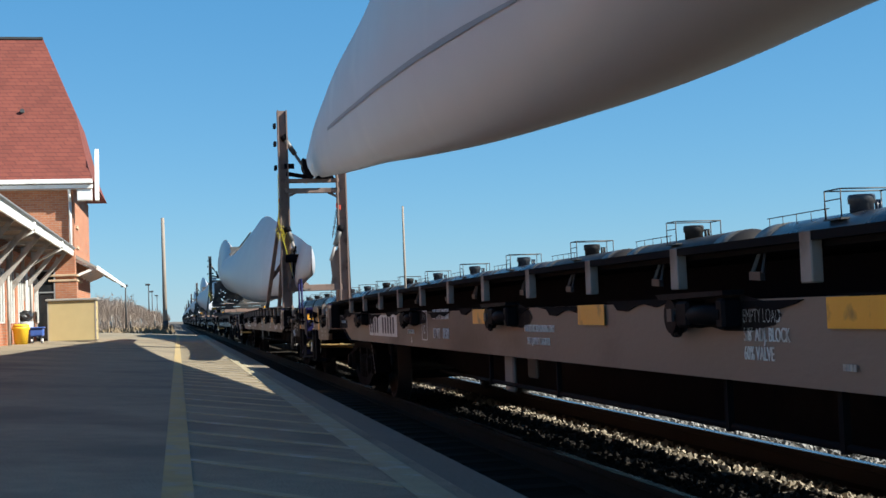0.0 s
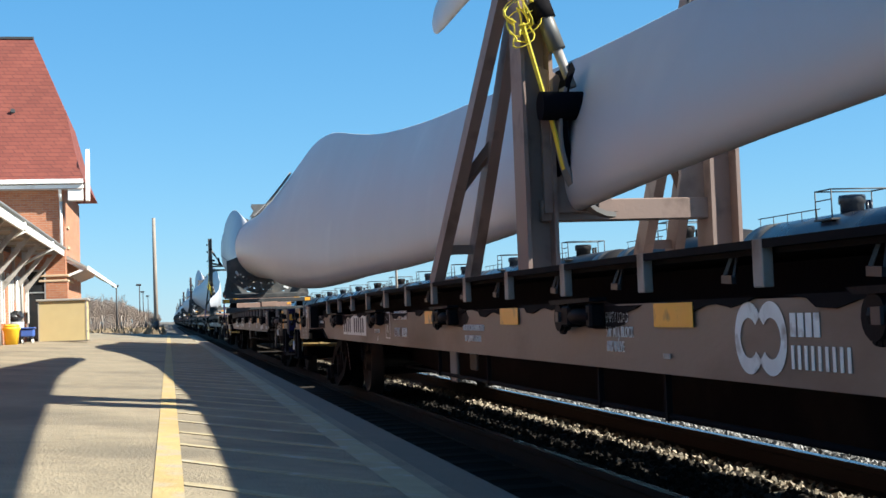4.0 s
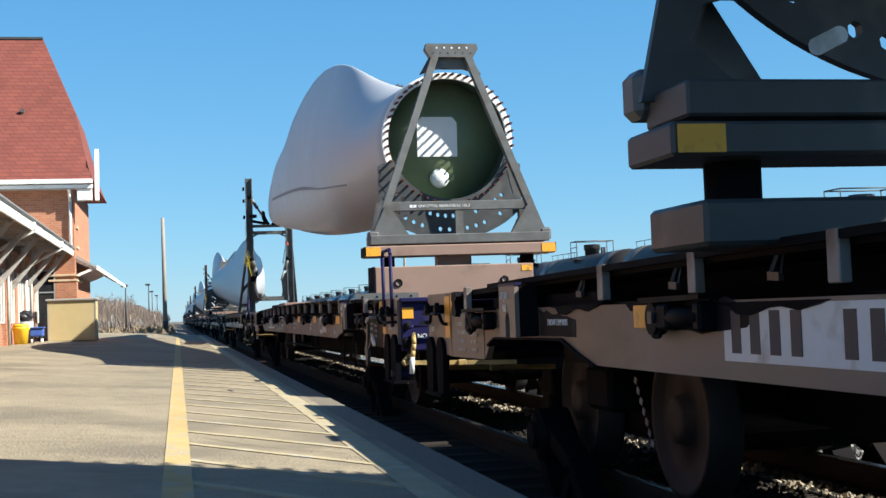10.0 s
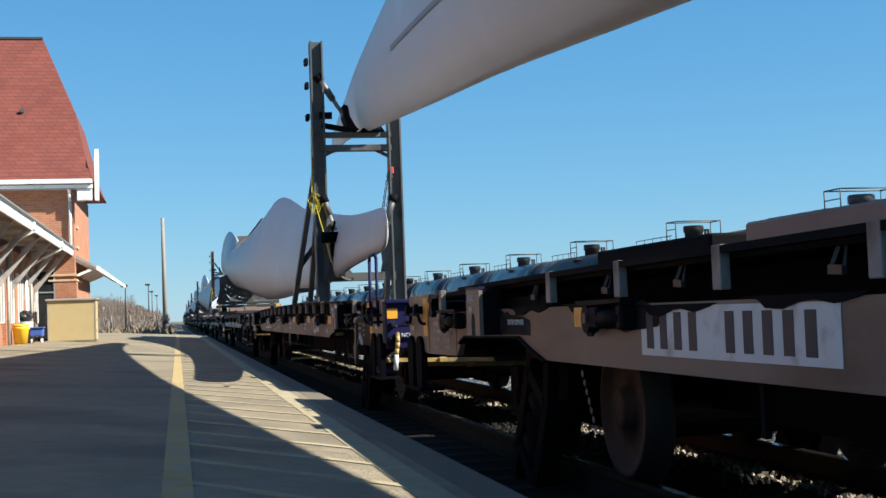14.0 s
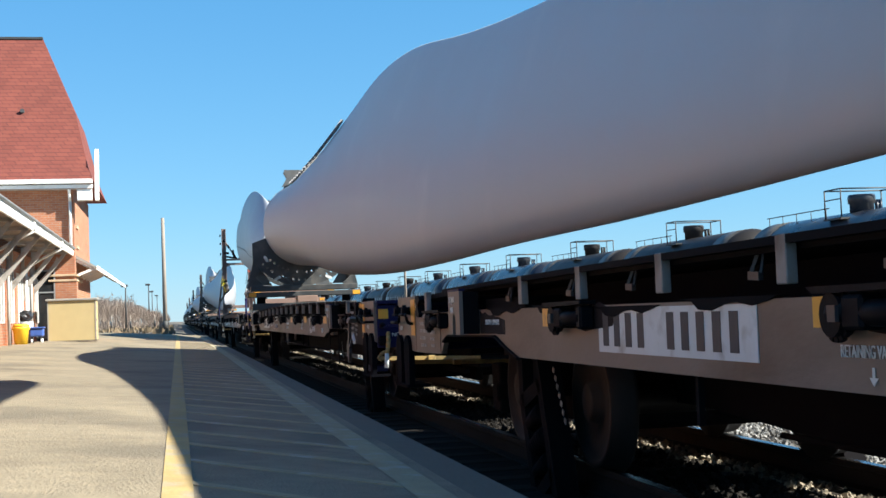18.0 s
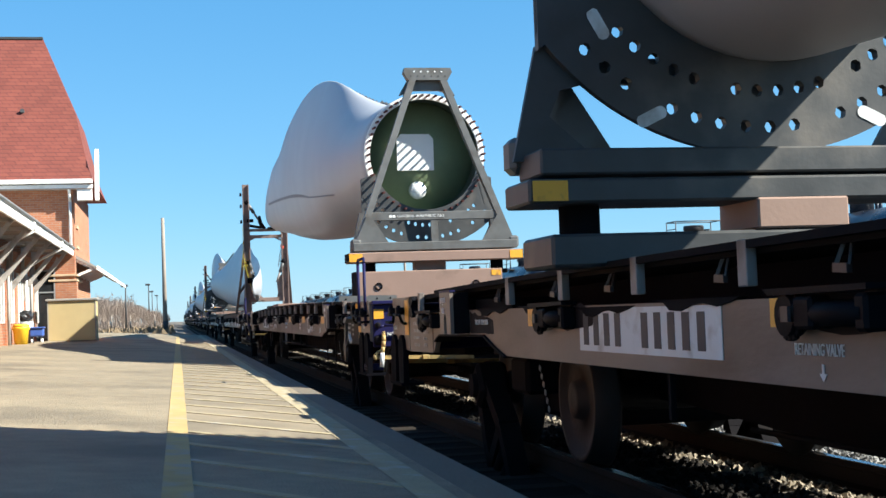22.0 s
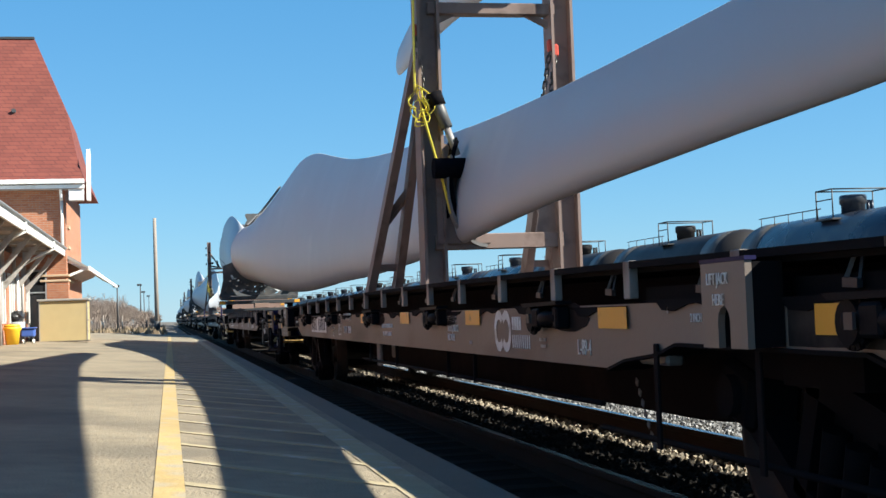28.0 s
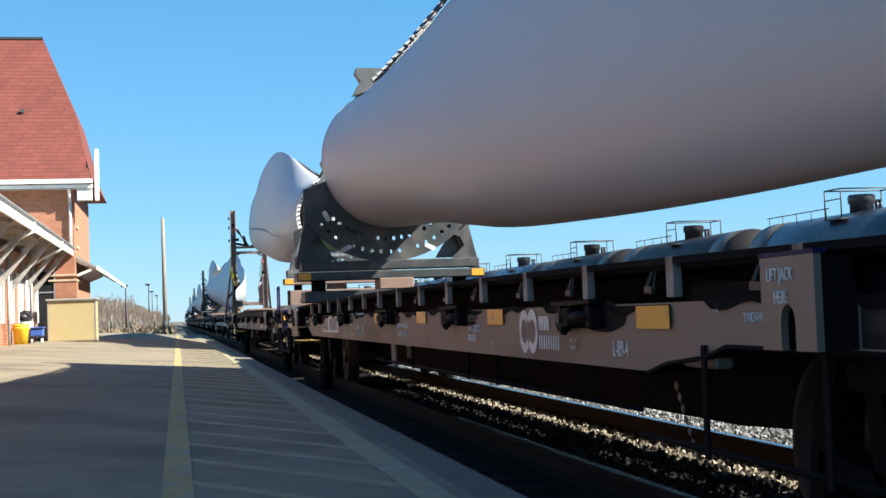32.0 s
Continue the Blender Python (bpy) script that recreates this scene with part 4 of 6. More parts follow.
                for d in (0.23, 0.62):
                    bm = bmesh.new()
                    tube(bm, (x, at(d), 1.045), (x - 0.075, at(d), 1.045), 0.034, seg=8)
                    tube(bm, (x - 0.05, at(d - 0.065), 1.05), (x - 0.05, at(d + 0.065), 1.05), 0.02, seg=8)
                    tube(bm, (x - 0.05, at(d), 1.0), (x - 0.05, at(d), 1.095), 0.018, seg=8)
                    part("clamp", bm, WINCHBLK, end, "black cross-shaped clamp")
                for d in (0.0, 0.41):
                    bm = bmesh.new()
                    arc = [(at(d + 0.14 - 0.14 * math.cos(a)), 0.70 + 0.13 * math.sin(a)) for a in [j * math.pi / 8 for j in range(9)]]
                    side_plate(bm, [(at(d + 0.03), 0.40)] + arc + [(at(d + 0.25), 0.40)], x - 0.03, x + 0.02)
                    step = part("sill_step", bm, RUBBERSHADE, end, "black round-topped step hanger")
                bm = bmesh.new()
                box(bm, x - 0.05, x + 0.16, min(at(0.03), at(0.66)), max(at(0.03), at(0.66)), 0.375, 0.40)
                part("step_tread", bm, RUBBERSHADE, step)
                if f > 0:
                    bm = bmesh.new()
                    box(bm, x - 0.004, x - 0.001, 0.79, 0.87, 0.69, 0.79)
                    part("yellow_tag", bm, YELLOW, end, "small yellow tag")
                    bm = bmesh.new()
                    box(bm, x - 0.03, x + 0.15, 0.10, 0.32, 0.425, 0.495, 0.008)
                    part("step_box", bm, BLUE, end, "dark blue step box")
                    # brake lever: a bent plate that hangs from a pale bracket, with an arm and a white grip
                    bm = bmesh.new()
                    side_plate(bm, [(1.29, 0.965), (1.36, 0.955), (1.40, 0.86), (1.42, 0.76), (1.56, 0.665), (1.52, 0.58), (1.44, 0.48), (1.39, 0.50), (1.33, 0.60), (1.35, 0.72), (1.32, 0.80)], x - 0.10, x - 0.07)
                    lever = part("brake_lever", bm, HOOK, w, "grey hanging brake lever")
                    bm = bmesh.new()
                    side_plate(bm, [(1.34, 0.94), (1.24, 0.935), (1.02, 0.985), (1.05, 1.005), (1.22, 0.995), (1.31, 0.975)], x - 0.12, x)
                    part("lever_bracket", bm, BRACKET, lever, "pale bent bracket")
                    bm = bmesh.new()
                    beam(bm, (x - 0.085, 1.36, 0.66), (x - 0.085, 1.08, 0.797), 0.02, 0.03)
                    part("lever_arm", bm, HOOK, lever)
                    bm = bmesh.new()
                    beam(bm, (x - 0.085, 1.09, 0.80), (x - 0.085, 0.96, 0.72), 0.024, 0.034)
                    part("lever_grip", bm, PLATE, lever, "white lever grip")
                # black casting where the chain trough begins
                bm = bmesh.new()
                blob = [(1.13, 1.165), (1.10, 1.12), (1.14, 1.08), (1.10, 1.04), (1.13, 0.995), (1.24, 0.985), (1.27, 1.01), (1.22, 1.09), (1.30, 1.13), (1.27, 1.165)]
                side_plate(bm, [(at(a), z) for a, z in blob], x - 0.04, x + 0.02)
                part("trough_casting", bm, WINCHBLK, end, "black knobbed casting")
    # end faces: blue beam with a yellow square, lettering and hoses
    for y, f in ((0.0, -1), (BODY, 1)):
        def face_bar(name, x0, x1, deep, z0, z1, bevel, parent):
            b = bmesh.new()
            box(b, x0, x1, min(y, y + f * deep), max(y, y + f * deep), z0, z1, bevel)
            return part(name, b, BLUE, parent, "dark blue painted end beam" if parent is w else "")
        endb = face_bar("end_beam", -SIDE + 0.02, SIDE - 0.02, 0.05, 0.675, 1.125, 0.010, w)
        face_bar("end_cap", -SIDE + 0.01, SIDE - 0.01, 0.10, 1.128, 1.165, 0.006, endb)
        face_bar("end_shelf", -0.5, 0.5, 0.11, 0.93, 0.955, 0.006, endb)
        bm = bmesh.new()
        box(bm, -SIDE + 0.03, -SIDE + 0.135, min(y + f * 0.052, y + f * 0.056), max(y + f * 0.052, y + f * 0.056), 0.975, 1.075)
        part("reflector", bm, YELLOW, endb, "yellow reflective square")
        if f < 0:
            lettering("brake_lettering", "NO. 24 BRAKE BEAM", 0.062, LETTER, endb, on_end(-SIDE + 0.165, 0.788, y - 0.056), 0.92)
        # coupler and uncoupling lever
        bm = bmesh.new()
        box(bm, -0.17, 0.17, min(y, y + f * 0.35), max(y, y + f * 0.35), 0.72, 0.98, 0.02)
        box(bm, -0.22, 0.22, min(y + f * 0.3, y + f * 0.56), max(y + f * 0.3, y + f * 0.56), 0.68, 1.0, 0.05)
        part("coupler", bm, BLACK, w, "dark knuckle coupler")
        # a long grab rail across the beam, on two cast brackets
        bm = bmesh.new()
        pipe(bm, [(-1.31, y + f * 0.05, 0.895), (-1.31, y + f * 0.12, 0.885), (-1.26, y + f * 0.13, 0.90), (-0.78, y + f * 0.13, 0.905), (-0.73, y + f * 0.12, 0.895), (-0.73, y + f * 0.05, 0.905)], 0.012)
        part("end_grab_rail", bm, BLUE, endb, "dark blue end grab rail")
        for xx in (-1.31, -0.73):
            bm = bmesh.new()
            lathe(bm, [(0.0, 0.005), (0.0, 0.035), (0.05, 0.03), (0.085, 0.012)], 8, "y")
            bmesh.ops.scale(bm, vec=(1, f, 1), verts=bm.verts)
            part("rail_bracket", bm, BLACK, endb, at=pose(xx, y + f * 0.05, 0.905))
        bm = bmesh.new()
        pipe(bm, [(-1.26, y + f * 0.10, 0.64), (-1.32, y + f * 0.12, 0.63), (-1.36, y + f * 0.13, 0.595), (-1.37, y + f * 0.13, 0.565), (-1.34, y + f * 0.13, 0.555)], 0.017)
        beam(bm, (-1.36, y + f * 0.13, 0.572), (-0.3, y + f * 0.13, 0.535), 0.014, 0.04)
        box(bm, -0.86, -0.78, y + f * 0.13 - 0.03, y + f * 0.13 + 0.03, 0.525, 0.58, 0.008)
        part("uncoupling_lever", bm, PIPEYEL, w, "tan flat uncoupling lever")
        bm = bmesh.new()
        pipe(bm, [(-1.25, y + f * 0.06, 0.825), (-1.262, y + f * 0.12, 0.80), (-1.265, y + f * 0.15, 0.74), (-1.275, y + f * 0.15, 0.68), (-1.285, y + f * 0.15, 0.615)], 0.021)
        hose = part("air_hose", bm, PIPEYEL, w, "tan rubber air hose")
        bm = bmesh.new()
        pipe(bm, [(-1.285, y + f * 0.15, 0.62), (-1.295, y + f * 0.15, 0.47)], 0.023)
        part("hose_end", bm, PLATE, hose, "white hose end")
        bm = bmesh.new()
        box(bm, -1.36, -1.24, min(y + f * 0.05, y + f * 0.10), max(y + f * 0.05, y + f * 0.10), 0.70, 0.80, 0.02)
        part("hose_valve", bm, BLACK, endb)
    if hoop:
        bm = bmesh.new()
        x = -SIDE - 0.02
        pipe(bm, [(x, 0.22, 0.9), (x, 0.22, 1.58), (x, 0.26, 1.63), (x, 0.66, 1.63), (x, 0.70, 1.58), (x, 0.70, 0.9)], 0.017)
        part("hand_hoop", bm, BLUE, w, "tall blue steel handrail hoop")
    # stakes, hooks, pockets and winches along the visible side and its twin
    n = 17
    bm = bmesh.new()
    box(bm, -0.012, 0.03, -0.04, 0.04, 1.0, 1.168, 0.004)
    stake = part("stake", bm, STAKE, w, at=pose(-SIDE - 0.02, 2.06, rise(2.06)))
    bm = bmesh.new()
    beam(bm, (0.02, -0.02, 1.14), (-0.01, -0.045, 1.045), 0.010, 0.014)
    beam(bm, (0.02, 0.02, 1.14), (-0.01, 0.045, 1.045), 0.010, 0.014)
    beam(bm, (-0.012, -0.045, 1.035), (-0.012, 0.045, 1.04), 0.02, 0.03)
    hook = part("chain_hook", bm, HOOK, w, "dark tie-down hook", at=pose(-SIDE + 0.05, 2.06 + 0.45, rise(2.5)))
    for k in range(n):
        y = 2.06 + k * 1.142 if k < 16 else BODY - 1.52
        for s in (-1, 1):
            if k or s > 0:
                again(stake, pose(s * (SIDE + 0.02), y, rise(y), 0, 0, 0 if s < 0 else 180))
        if near and k and k < n - 1:
            again(hook, pose(-SIDE + 0.05, y + 0.45 + 0.1 * math.sin(k * 3), rise(y)))
    bm = bmesh.new()
    side_plate(bm, [(-0.46, 1.034), (-0.40, 1.02), (-0.25, 1.0), (-0.12, 1.015), (-0.02, 1.01), (0.12, 0.985), (0.24, 0.99), (0.30, 1.02), (0.46, 1.034)], -0.012, 0.03)
    pocket = part("chain_pocket", bm, BLACK, w, "black scalloped chain pocket", at=pose(-SIDE, 2.6, 0))
    if near:
        for k in range(1, 17):
            again(pocket, pose(-SIDE, 2.6 + k * 1.142, 0.012 * math.sin(k * 2.3)))
    gear = bmesh.new()
    for k in range(16):
        a = 2 * math.pi * k / 16
        c, s_ = math.cos(a), math.sin(a)
        beam(gear, (-0.05, 0.064 * c, 0.064 * s_), (-0.05, 0.084 * c, 0.084 * s_), 0.022, 0.017, (1, 0, 0))
    tube(gear, (-0.075, 0, 0), (-0.02, 0, 0), 0.068, seg=16)
    tube(gear, (-0.045, -0.5, 0.005), (-0.045, 0.02, 0.005), 0.04, seg=12)
    box(gear, -0.085, 0.0, -0.2, -0.08, -0.045, 0.06, 0.012)
    box(gear, -0.08, 0.0, -0.53, -0.46, -0.05, 0.065, 0.012)
    side_plate(gear, [(0.13, 0.088), (-0.55, 0.092), (-0.55, 0.074), (0.0, 0.066), (0.09, 0.066)], -0.085, 0.0)
    wz = 0.938
    winch = part("winch", gear, WINCHBLK, w, "black ratchet winch", at=pose(-SIDE - 0.002, 5.81, wz + 0.45 * rise(5.81)))
    bm = bmesh.new()
    box(bm, -0.1, -0.088, -0.08, -0.03, -0.02, 0.03)
    pawl = part("pawl", bm, HOOK, winch)
    for y in (2.35, 8.86, 12.06, 15.36, 18.40, 21.92):
        o = again(winch, pose(-SIDE - (0.012 if y > 21 else 0.002), y, wz + 0.45 * rise(y)))
        q = again(pawl, pawl.matrix_basis)
        q.parent = o
    # a black smear along the sill beside each winch
    if near:
        rnd = random.Random(31)
        for y in (5.81, 8.86, 12.06, 15.36, 18.40):
            edge = [(y - 0.1, 0.075)] + [(y - 0.25 - 0.12 * j, 0.078 + rnd.uniform(-0.02, 0.012)) for j in range(4)] + [(y - 0.78, 0.04), (y - 0.84, 0.0), (y - 0.79, -0.035)]
            edge += [(y - 0.61 + 0.12 * j, -0.055 + rnd.uniform(-0.014, 0.012)) for j in range(4)] + [(y - 0.1, -0.05)]
            bm = bmesh.new()
            side_plate(bm, [(a, wz + 0.45 * rise(y) + b) for a, b in edge], -SIDE - 0.0055, -SIDE - 0.003)
            part("grease_stain", bm, SMEAR, w, "black smear on the sill beside a winch")
        # brake dust over the bogies
        for a, b in ((1.96, 2.87), (19.70, 20.38)):
            n_, lo, hi = 9, [], []
            for j in range(n_ + 1):
                yy = a + (b - a) * j / n_
                lo.append((yy, 0.868 + rnd.uniform(0, 0.004)))
                hi.append((yy, 1.026 - (0.0 if a < 9 else 0.05 * (1 - j / n_)) - rnd.uniform(0, 0.02)))
            bm = bmesh.new()
            side_plate(bm, lo + hi[::-1], -SIDE - 0.0028, -SIDE - 0.0005)
            part("brake_dust", bm, DUST, w, "black brake dust on the sill")
    # yellow panels
    for y, ln in ((2.32, 0.34), (4.41, 0.40), (7.26, 0.42), (9.88, 0.42), (12.30, 0.44), (15.21, 0.38), (18.41, 0.37)):
        bm = bmesh.new()
        box(bm, -SIDE - 0.0145, -SIDE - 0.0125, y, y + ln, 0.897 + 0.45 * rise(y), 0.995 + 0.45 * rise(y))
        part("yellow_panel", bm, YELLOW, w, "yellow reflective panel")
    # lettering on the platform side
    x = -SIDE - 0.004
    if near:
        wagon_lettering(w, x)
    # jacking pads: thick boxed plates that stand proud of the sill, each with its arched slot
    for y in (3.07, 20.58):
        bm = bmesh.new()
        slot = [(y + 0.05 * math.cos(a), 0.955 + 0.055 * math.sin(a)) for a in [j * math.pi / 6 for j in range(7)]]
        side_plate(bm, [(y + 0.185, 0.865), (y + 0.05, 0.865)] + slot + [(y - 0.05, 0.865), (y - 0.185, 0.865), (y - 0.185, 1.16), (y + 0.185, 1.16)], -SIDE - 0.14, -SIDE - 0.115)
        pad = part("jack_panel", bm, PANEL, w, "grey-brown jacking panel")
        bm = bmesh.new()
        side_plate(bm, [(y + 0.183, 0.868), (y + 0.05, 0.868)] + slot + [(y - 0.05, 0.868), (y - 0.183, 0.868), (y - 0.183, 1.155), (y + 0.183, 1.155)], -SIDE - 0.114, -SIDE - 0.005)
        part("pad_box", bm, BLACK, pad, "black box behind the panel")
        bm = bmesh.new()
        box(bm, -SIDE - 0.142, -SIDE - 0.10, y - 0.19, y + 0.19, 1.161, 1.175)
        part("pad_cap", bm, BLUE, pad, "blue top edge")
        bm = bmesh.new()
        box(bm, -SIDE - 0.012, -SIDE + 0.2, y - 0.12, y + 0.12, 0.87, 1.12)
        part("jack_pocket", bm, RUBBERSHADE, pad)
    # bogies, each under a wide body bolster, added as plain boxes to block light
    for yc in (3.2, 20.58):
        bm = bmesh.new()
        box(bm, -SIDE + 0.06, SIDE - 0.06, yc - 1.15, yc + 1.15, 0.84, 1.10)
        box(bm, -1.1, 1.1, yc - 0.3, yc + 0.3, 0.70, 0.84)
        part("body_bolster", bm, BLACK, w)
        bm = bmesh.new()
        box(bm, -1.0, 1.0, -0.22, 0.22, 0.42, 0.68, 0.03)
        # plain block for the brake rigging, added to block light between the wheels
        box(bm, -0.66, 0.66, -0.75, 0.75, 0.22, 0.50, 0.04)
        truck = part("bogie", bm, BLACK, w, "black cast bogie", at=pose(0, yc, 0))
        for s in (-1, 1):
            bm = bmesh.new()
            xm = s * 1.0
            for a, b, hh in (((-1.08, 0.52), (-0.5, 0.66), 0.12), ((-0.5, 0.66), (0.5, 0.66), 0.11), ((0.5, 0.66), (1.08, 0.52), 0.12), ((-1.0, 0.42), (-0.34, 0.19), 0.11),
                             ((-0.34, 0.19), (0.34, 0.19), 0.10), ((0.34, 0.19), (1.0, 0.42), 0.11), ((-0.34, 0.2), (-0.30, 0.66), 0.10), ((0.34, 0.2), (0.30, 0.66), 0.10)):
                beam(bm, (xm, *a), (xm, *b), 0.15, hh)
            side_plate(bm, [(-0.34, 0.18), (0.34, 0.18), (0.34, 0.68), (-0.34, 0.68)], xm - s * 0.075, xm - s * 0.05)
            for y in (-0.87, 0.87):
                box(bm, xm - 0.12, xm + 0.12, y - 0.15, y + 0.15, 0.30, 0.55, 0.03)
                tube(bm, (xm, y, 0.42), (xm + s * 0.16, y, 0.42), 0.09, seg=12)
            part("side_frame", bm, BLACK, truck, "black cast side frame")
            bm = bmesh.new()
            for y in (-0.17, 0, 0.17):
                for q in range(6):
                    lathe(bm, [(0.245 + q * 0.045, 0.045), (0.255 + q * 0.045, 0.07), (0.275 + q * 0.045, 0.07), (0.285 + q * 0.045, 0.045)], 10, "z") if near and s < 0 and yc > 9 and y == 0 else None
                tube(bm, (0, y, 0.24), (0, y, 0.52), 0.06, seg=8)
            bmesh.ops.translate(bm, verts=bm.verts, vec=(s * 1.03, 0, 0))
            part("spring_nest", bm, BLACK, truck, "black coil springs")
        for a in (-0.87, 0.87):
            bm = bmesh.new()
            lathe(bm, [(-0.86, 0.06), (-0.86, 0.12), (-0.80, 0.14), (-0.80, 0.35), (-0.84, 0.37), (-0.84, 0.41), (-0.74, WHEEL_R), (-0.70, 0.45), (-0.68, 0.45), (-0.68, 0.09),
                       (0.68, 0.09), (0.68, 0.45), (0.70, 0.45), (0.74, WHEEL_R), (0.84, 0.41), (0.84, 0.37), (0.80, 0.35), (0.80, 0.14), (0.86, 0.12), (0.86, 0.06)], 28)
            part("wheelset", bm, WHEEL, truck, "grimy steel wheels on an axle", at=pose(0, a, WHEEL_R))
    # under the floor: hangers, brake rods, brackets, reservoir
    for y in (7.71, 8.6, 10.9, 12.5, 16.7):
        bm = bmesh.new()
        box(bm, -SIDE + 0.04, -SIDE + 0.065, y, y + 0.03, 0.53, 0.78)
        part("hanger", bm, BLACK, w)
    for a, b in (((-SIDE + 0.05, 2.2, 0.44), (-SIDE + 0.05, 5.0, 0.44)), ((-SIDE + 0.06, 5.0, 0.55), (-SIDE + 0.06, 13.0, 0.55)), ((-0.75, 9.8, 0.42), (-0.75, 17.2, 0.42))):
        bm = bmesh.new()
        tube(bm, a, b, 0.014, seg=8)
        part("brake_rod", bm, BLACK, w)
    for y, ln, mt in ((11.97, 0.21, BRACKET),):
        bm = bmesh.new()
        box(bm, -SIDE + 0.06, -SIDE + 0.09 + (0.1 if mt is BLACK else 0), y, y + ln, 0.50, 0.733, 0.01)
        part("bracket_plate", bm, mt, w, "grey hanging bracket plate" if mt is BRACKET else "")
    bm = bmesh.new()
    box(bm, -SIDE + 0.21, -SIDE + 0.235, 11.97, 12.17, 0.58, 0.80, 0.01)
    part("bracket_plate", bm, BRACKET, w, "grey hanging bracket plate")
    bm = bmesh.new()
    box(bm, -SIDE + 0.02, -SIDE + 0.10, 4.03, 4.37, 0.765, 0.815, 0.012)
    part("step_bracket", bm, BRACKET, w, "grey bracket under the sill")
    bm = bmesh.new()
    lathe(bm, [(9.5, 0.03), (9.55, 0.17), (10.9, 0.17), (10.95, 0.03)], 16, "y")
    bmesh.ops.translate(bm, verts=bm.verts, vec=(0.55, 0, 0.52))
    part("air_reservoir", bm, BLACK, w)
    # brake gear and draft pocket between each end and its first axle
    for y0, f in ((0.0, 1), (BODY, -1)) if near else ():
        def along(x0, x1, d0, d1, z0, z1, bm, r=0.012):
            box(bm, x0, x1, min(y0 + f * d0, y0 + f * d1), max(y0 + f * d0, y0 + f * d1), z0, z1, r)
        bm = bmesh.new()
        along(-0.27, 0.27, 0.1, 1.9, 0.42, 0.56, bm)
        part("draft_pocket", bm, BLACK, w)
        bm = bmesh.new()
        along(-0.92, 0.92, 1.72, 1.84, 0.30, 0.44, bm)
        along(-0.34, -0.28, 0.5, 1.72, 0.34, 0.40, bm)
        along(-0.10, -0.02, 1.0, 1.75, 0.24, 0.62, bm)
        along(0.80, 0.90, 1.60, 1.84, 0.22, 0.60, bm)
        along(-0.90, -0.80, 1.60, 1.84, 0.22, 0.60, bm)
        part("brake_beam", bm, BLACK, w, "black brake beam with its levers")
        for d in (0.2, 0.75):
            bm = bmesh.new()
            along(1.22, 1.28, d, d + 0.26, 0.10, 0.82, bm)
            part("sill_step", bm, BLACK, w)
        # plain black sheet added to close off the bright ground behind
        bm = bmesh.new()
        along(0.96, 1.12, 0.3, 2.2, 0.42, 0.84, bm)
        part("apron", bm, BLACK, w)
    # irons that hang beside the bogie
    for y in (3.08, 4.06):
        bm = bmesh.new()
        box(bm, -SIDE - 0.02, -SIDE - 0.008, y - 0.022, y + 0.022, 0.42, 0.86, 0.003)
        part("drop_iron", bm, BLACK, w, "dark hanging flat iron")
    return w


wagon_hoop = flat_wagon(True)
wagon_plain = flat_wagon(False)
wagon_far = flat_wagon(False, False)


def section(d):
    """A blade's outline d metres from its root: lower edge, upper edge, thickness, lean of the upper edge, all from the root's centre."""
    def at(rows):
        for k in range(len(rows) - 1):
            (a, p), (b, q) = rows[k], rows[k + 1]
            if d <= b:
                f, h = (d - a) / (b - a), b - a
                sl = (q - p) / h
                m0 = sl if k == 0 else 0.5 * (sl + (p - rows[k - 1][1]) / (a - rows[k - 1][0]))
                m1 = sl if k == len(rows) - 2 else 0.5 * (sl + (rows[k + 2][1] - q) / (rows[k + 2][0] - b))
                return (2 * f ** 3 - 3 * f * f + 1) * p + (f ** 3 - 2 * f * f + f) * h * m0 + (3 * f * f - 2 * f ** 3) * q + (f ** 3 - f * f) * h * m1
        return rows[-1][1]
    low = at(((0, -0.97), (2, -0.98), (4, -1.0), (6.5, -1.13), (9, -1.135), (12, -1.08), (15.5, -0.935), (19, -0.755), (23, -0.60), (27, -0.41), (31, -0.197), (35, 0.05), (39, 0.20), (41.25, 0.27), (41.75, 0.305), (42.05, 0.37), (42.22, 0.46), (42.29, 0.54), (42.31, 0.58)))
    high = at(((0, 0.97), (2, 1.0), (4, 1.38), (6.5, 2.046), (9, 2.35), (12, 2.34), (15.5, 1.985), (19, 1.66), (23, 1.43), (27, 1.25), (31, 1.066), (35, 0.92), (39, 0.83), (41.25, 0.785), (41.75, 0.765), (42.05, 0.72), (42.22, 0.65), (42.29, 0.61), (42.31, 0.585)))
    thick = at(((0, 1.94), (1.5, 1.93), (4, 1.76), (7, 1.40), (10, 1.06), (16, 0.70), (24, 0.44), (32, 0.28), (39, 0.16), (41.75, 0.10), (42.31, 0.02)))
    lean = at(((0, 0), (2, 0.03), (4, 0.13), (6.5, 0.28), (9, 0.32), (12, 0.34), (15.5, 0.38), (19, 0.30), (23, 0.29), (27, 0.21), (31, 0.16), (35, 0.08), (43, 0)))
    blend = min(1.0, max(0.0, (d - 0.8) / 6.5))
    return low, high, thick, lean, blend * blend * (3 - 2 * blend)


BEND = 2.47       # how far a blade is bent out of line over 43 m


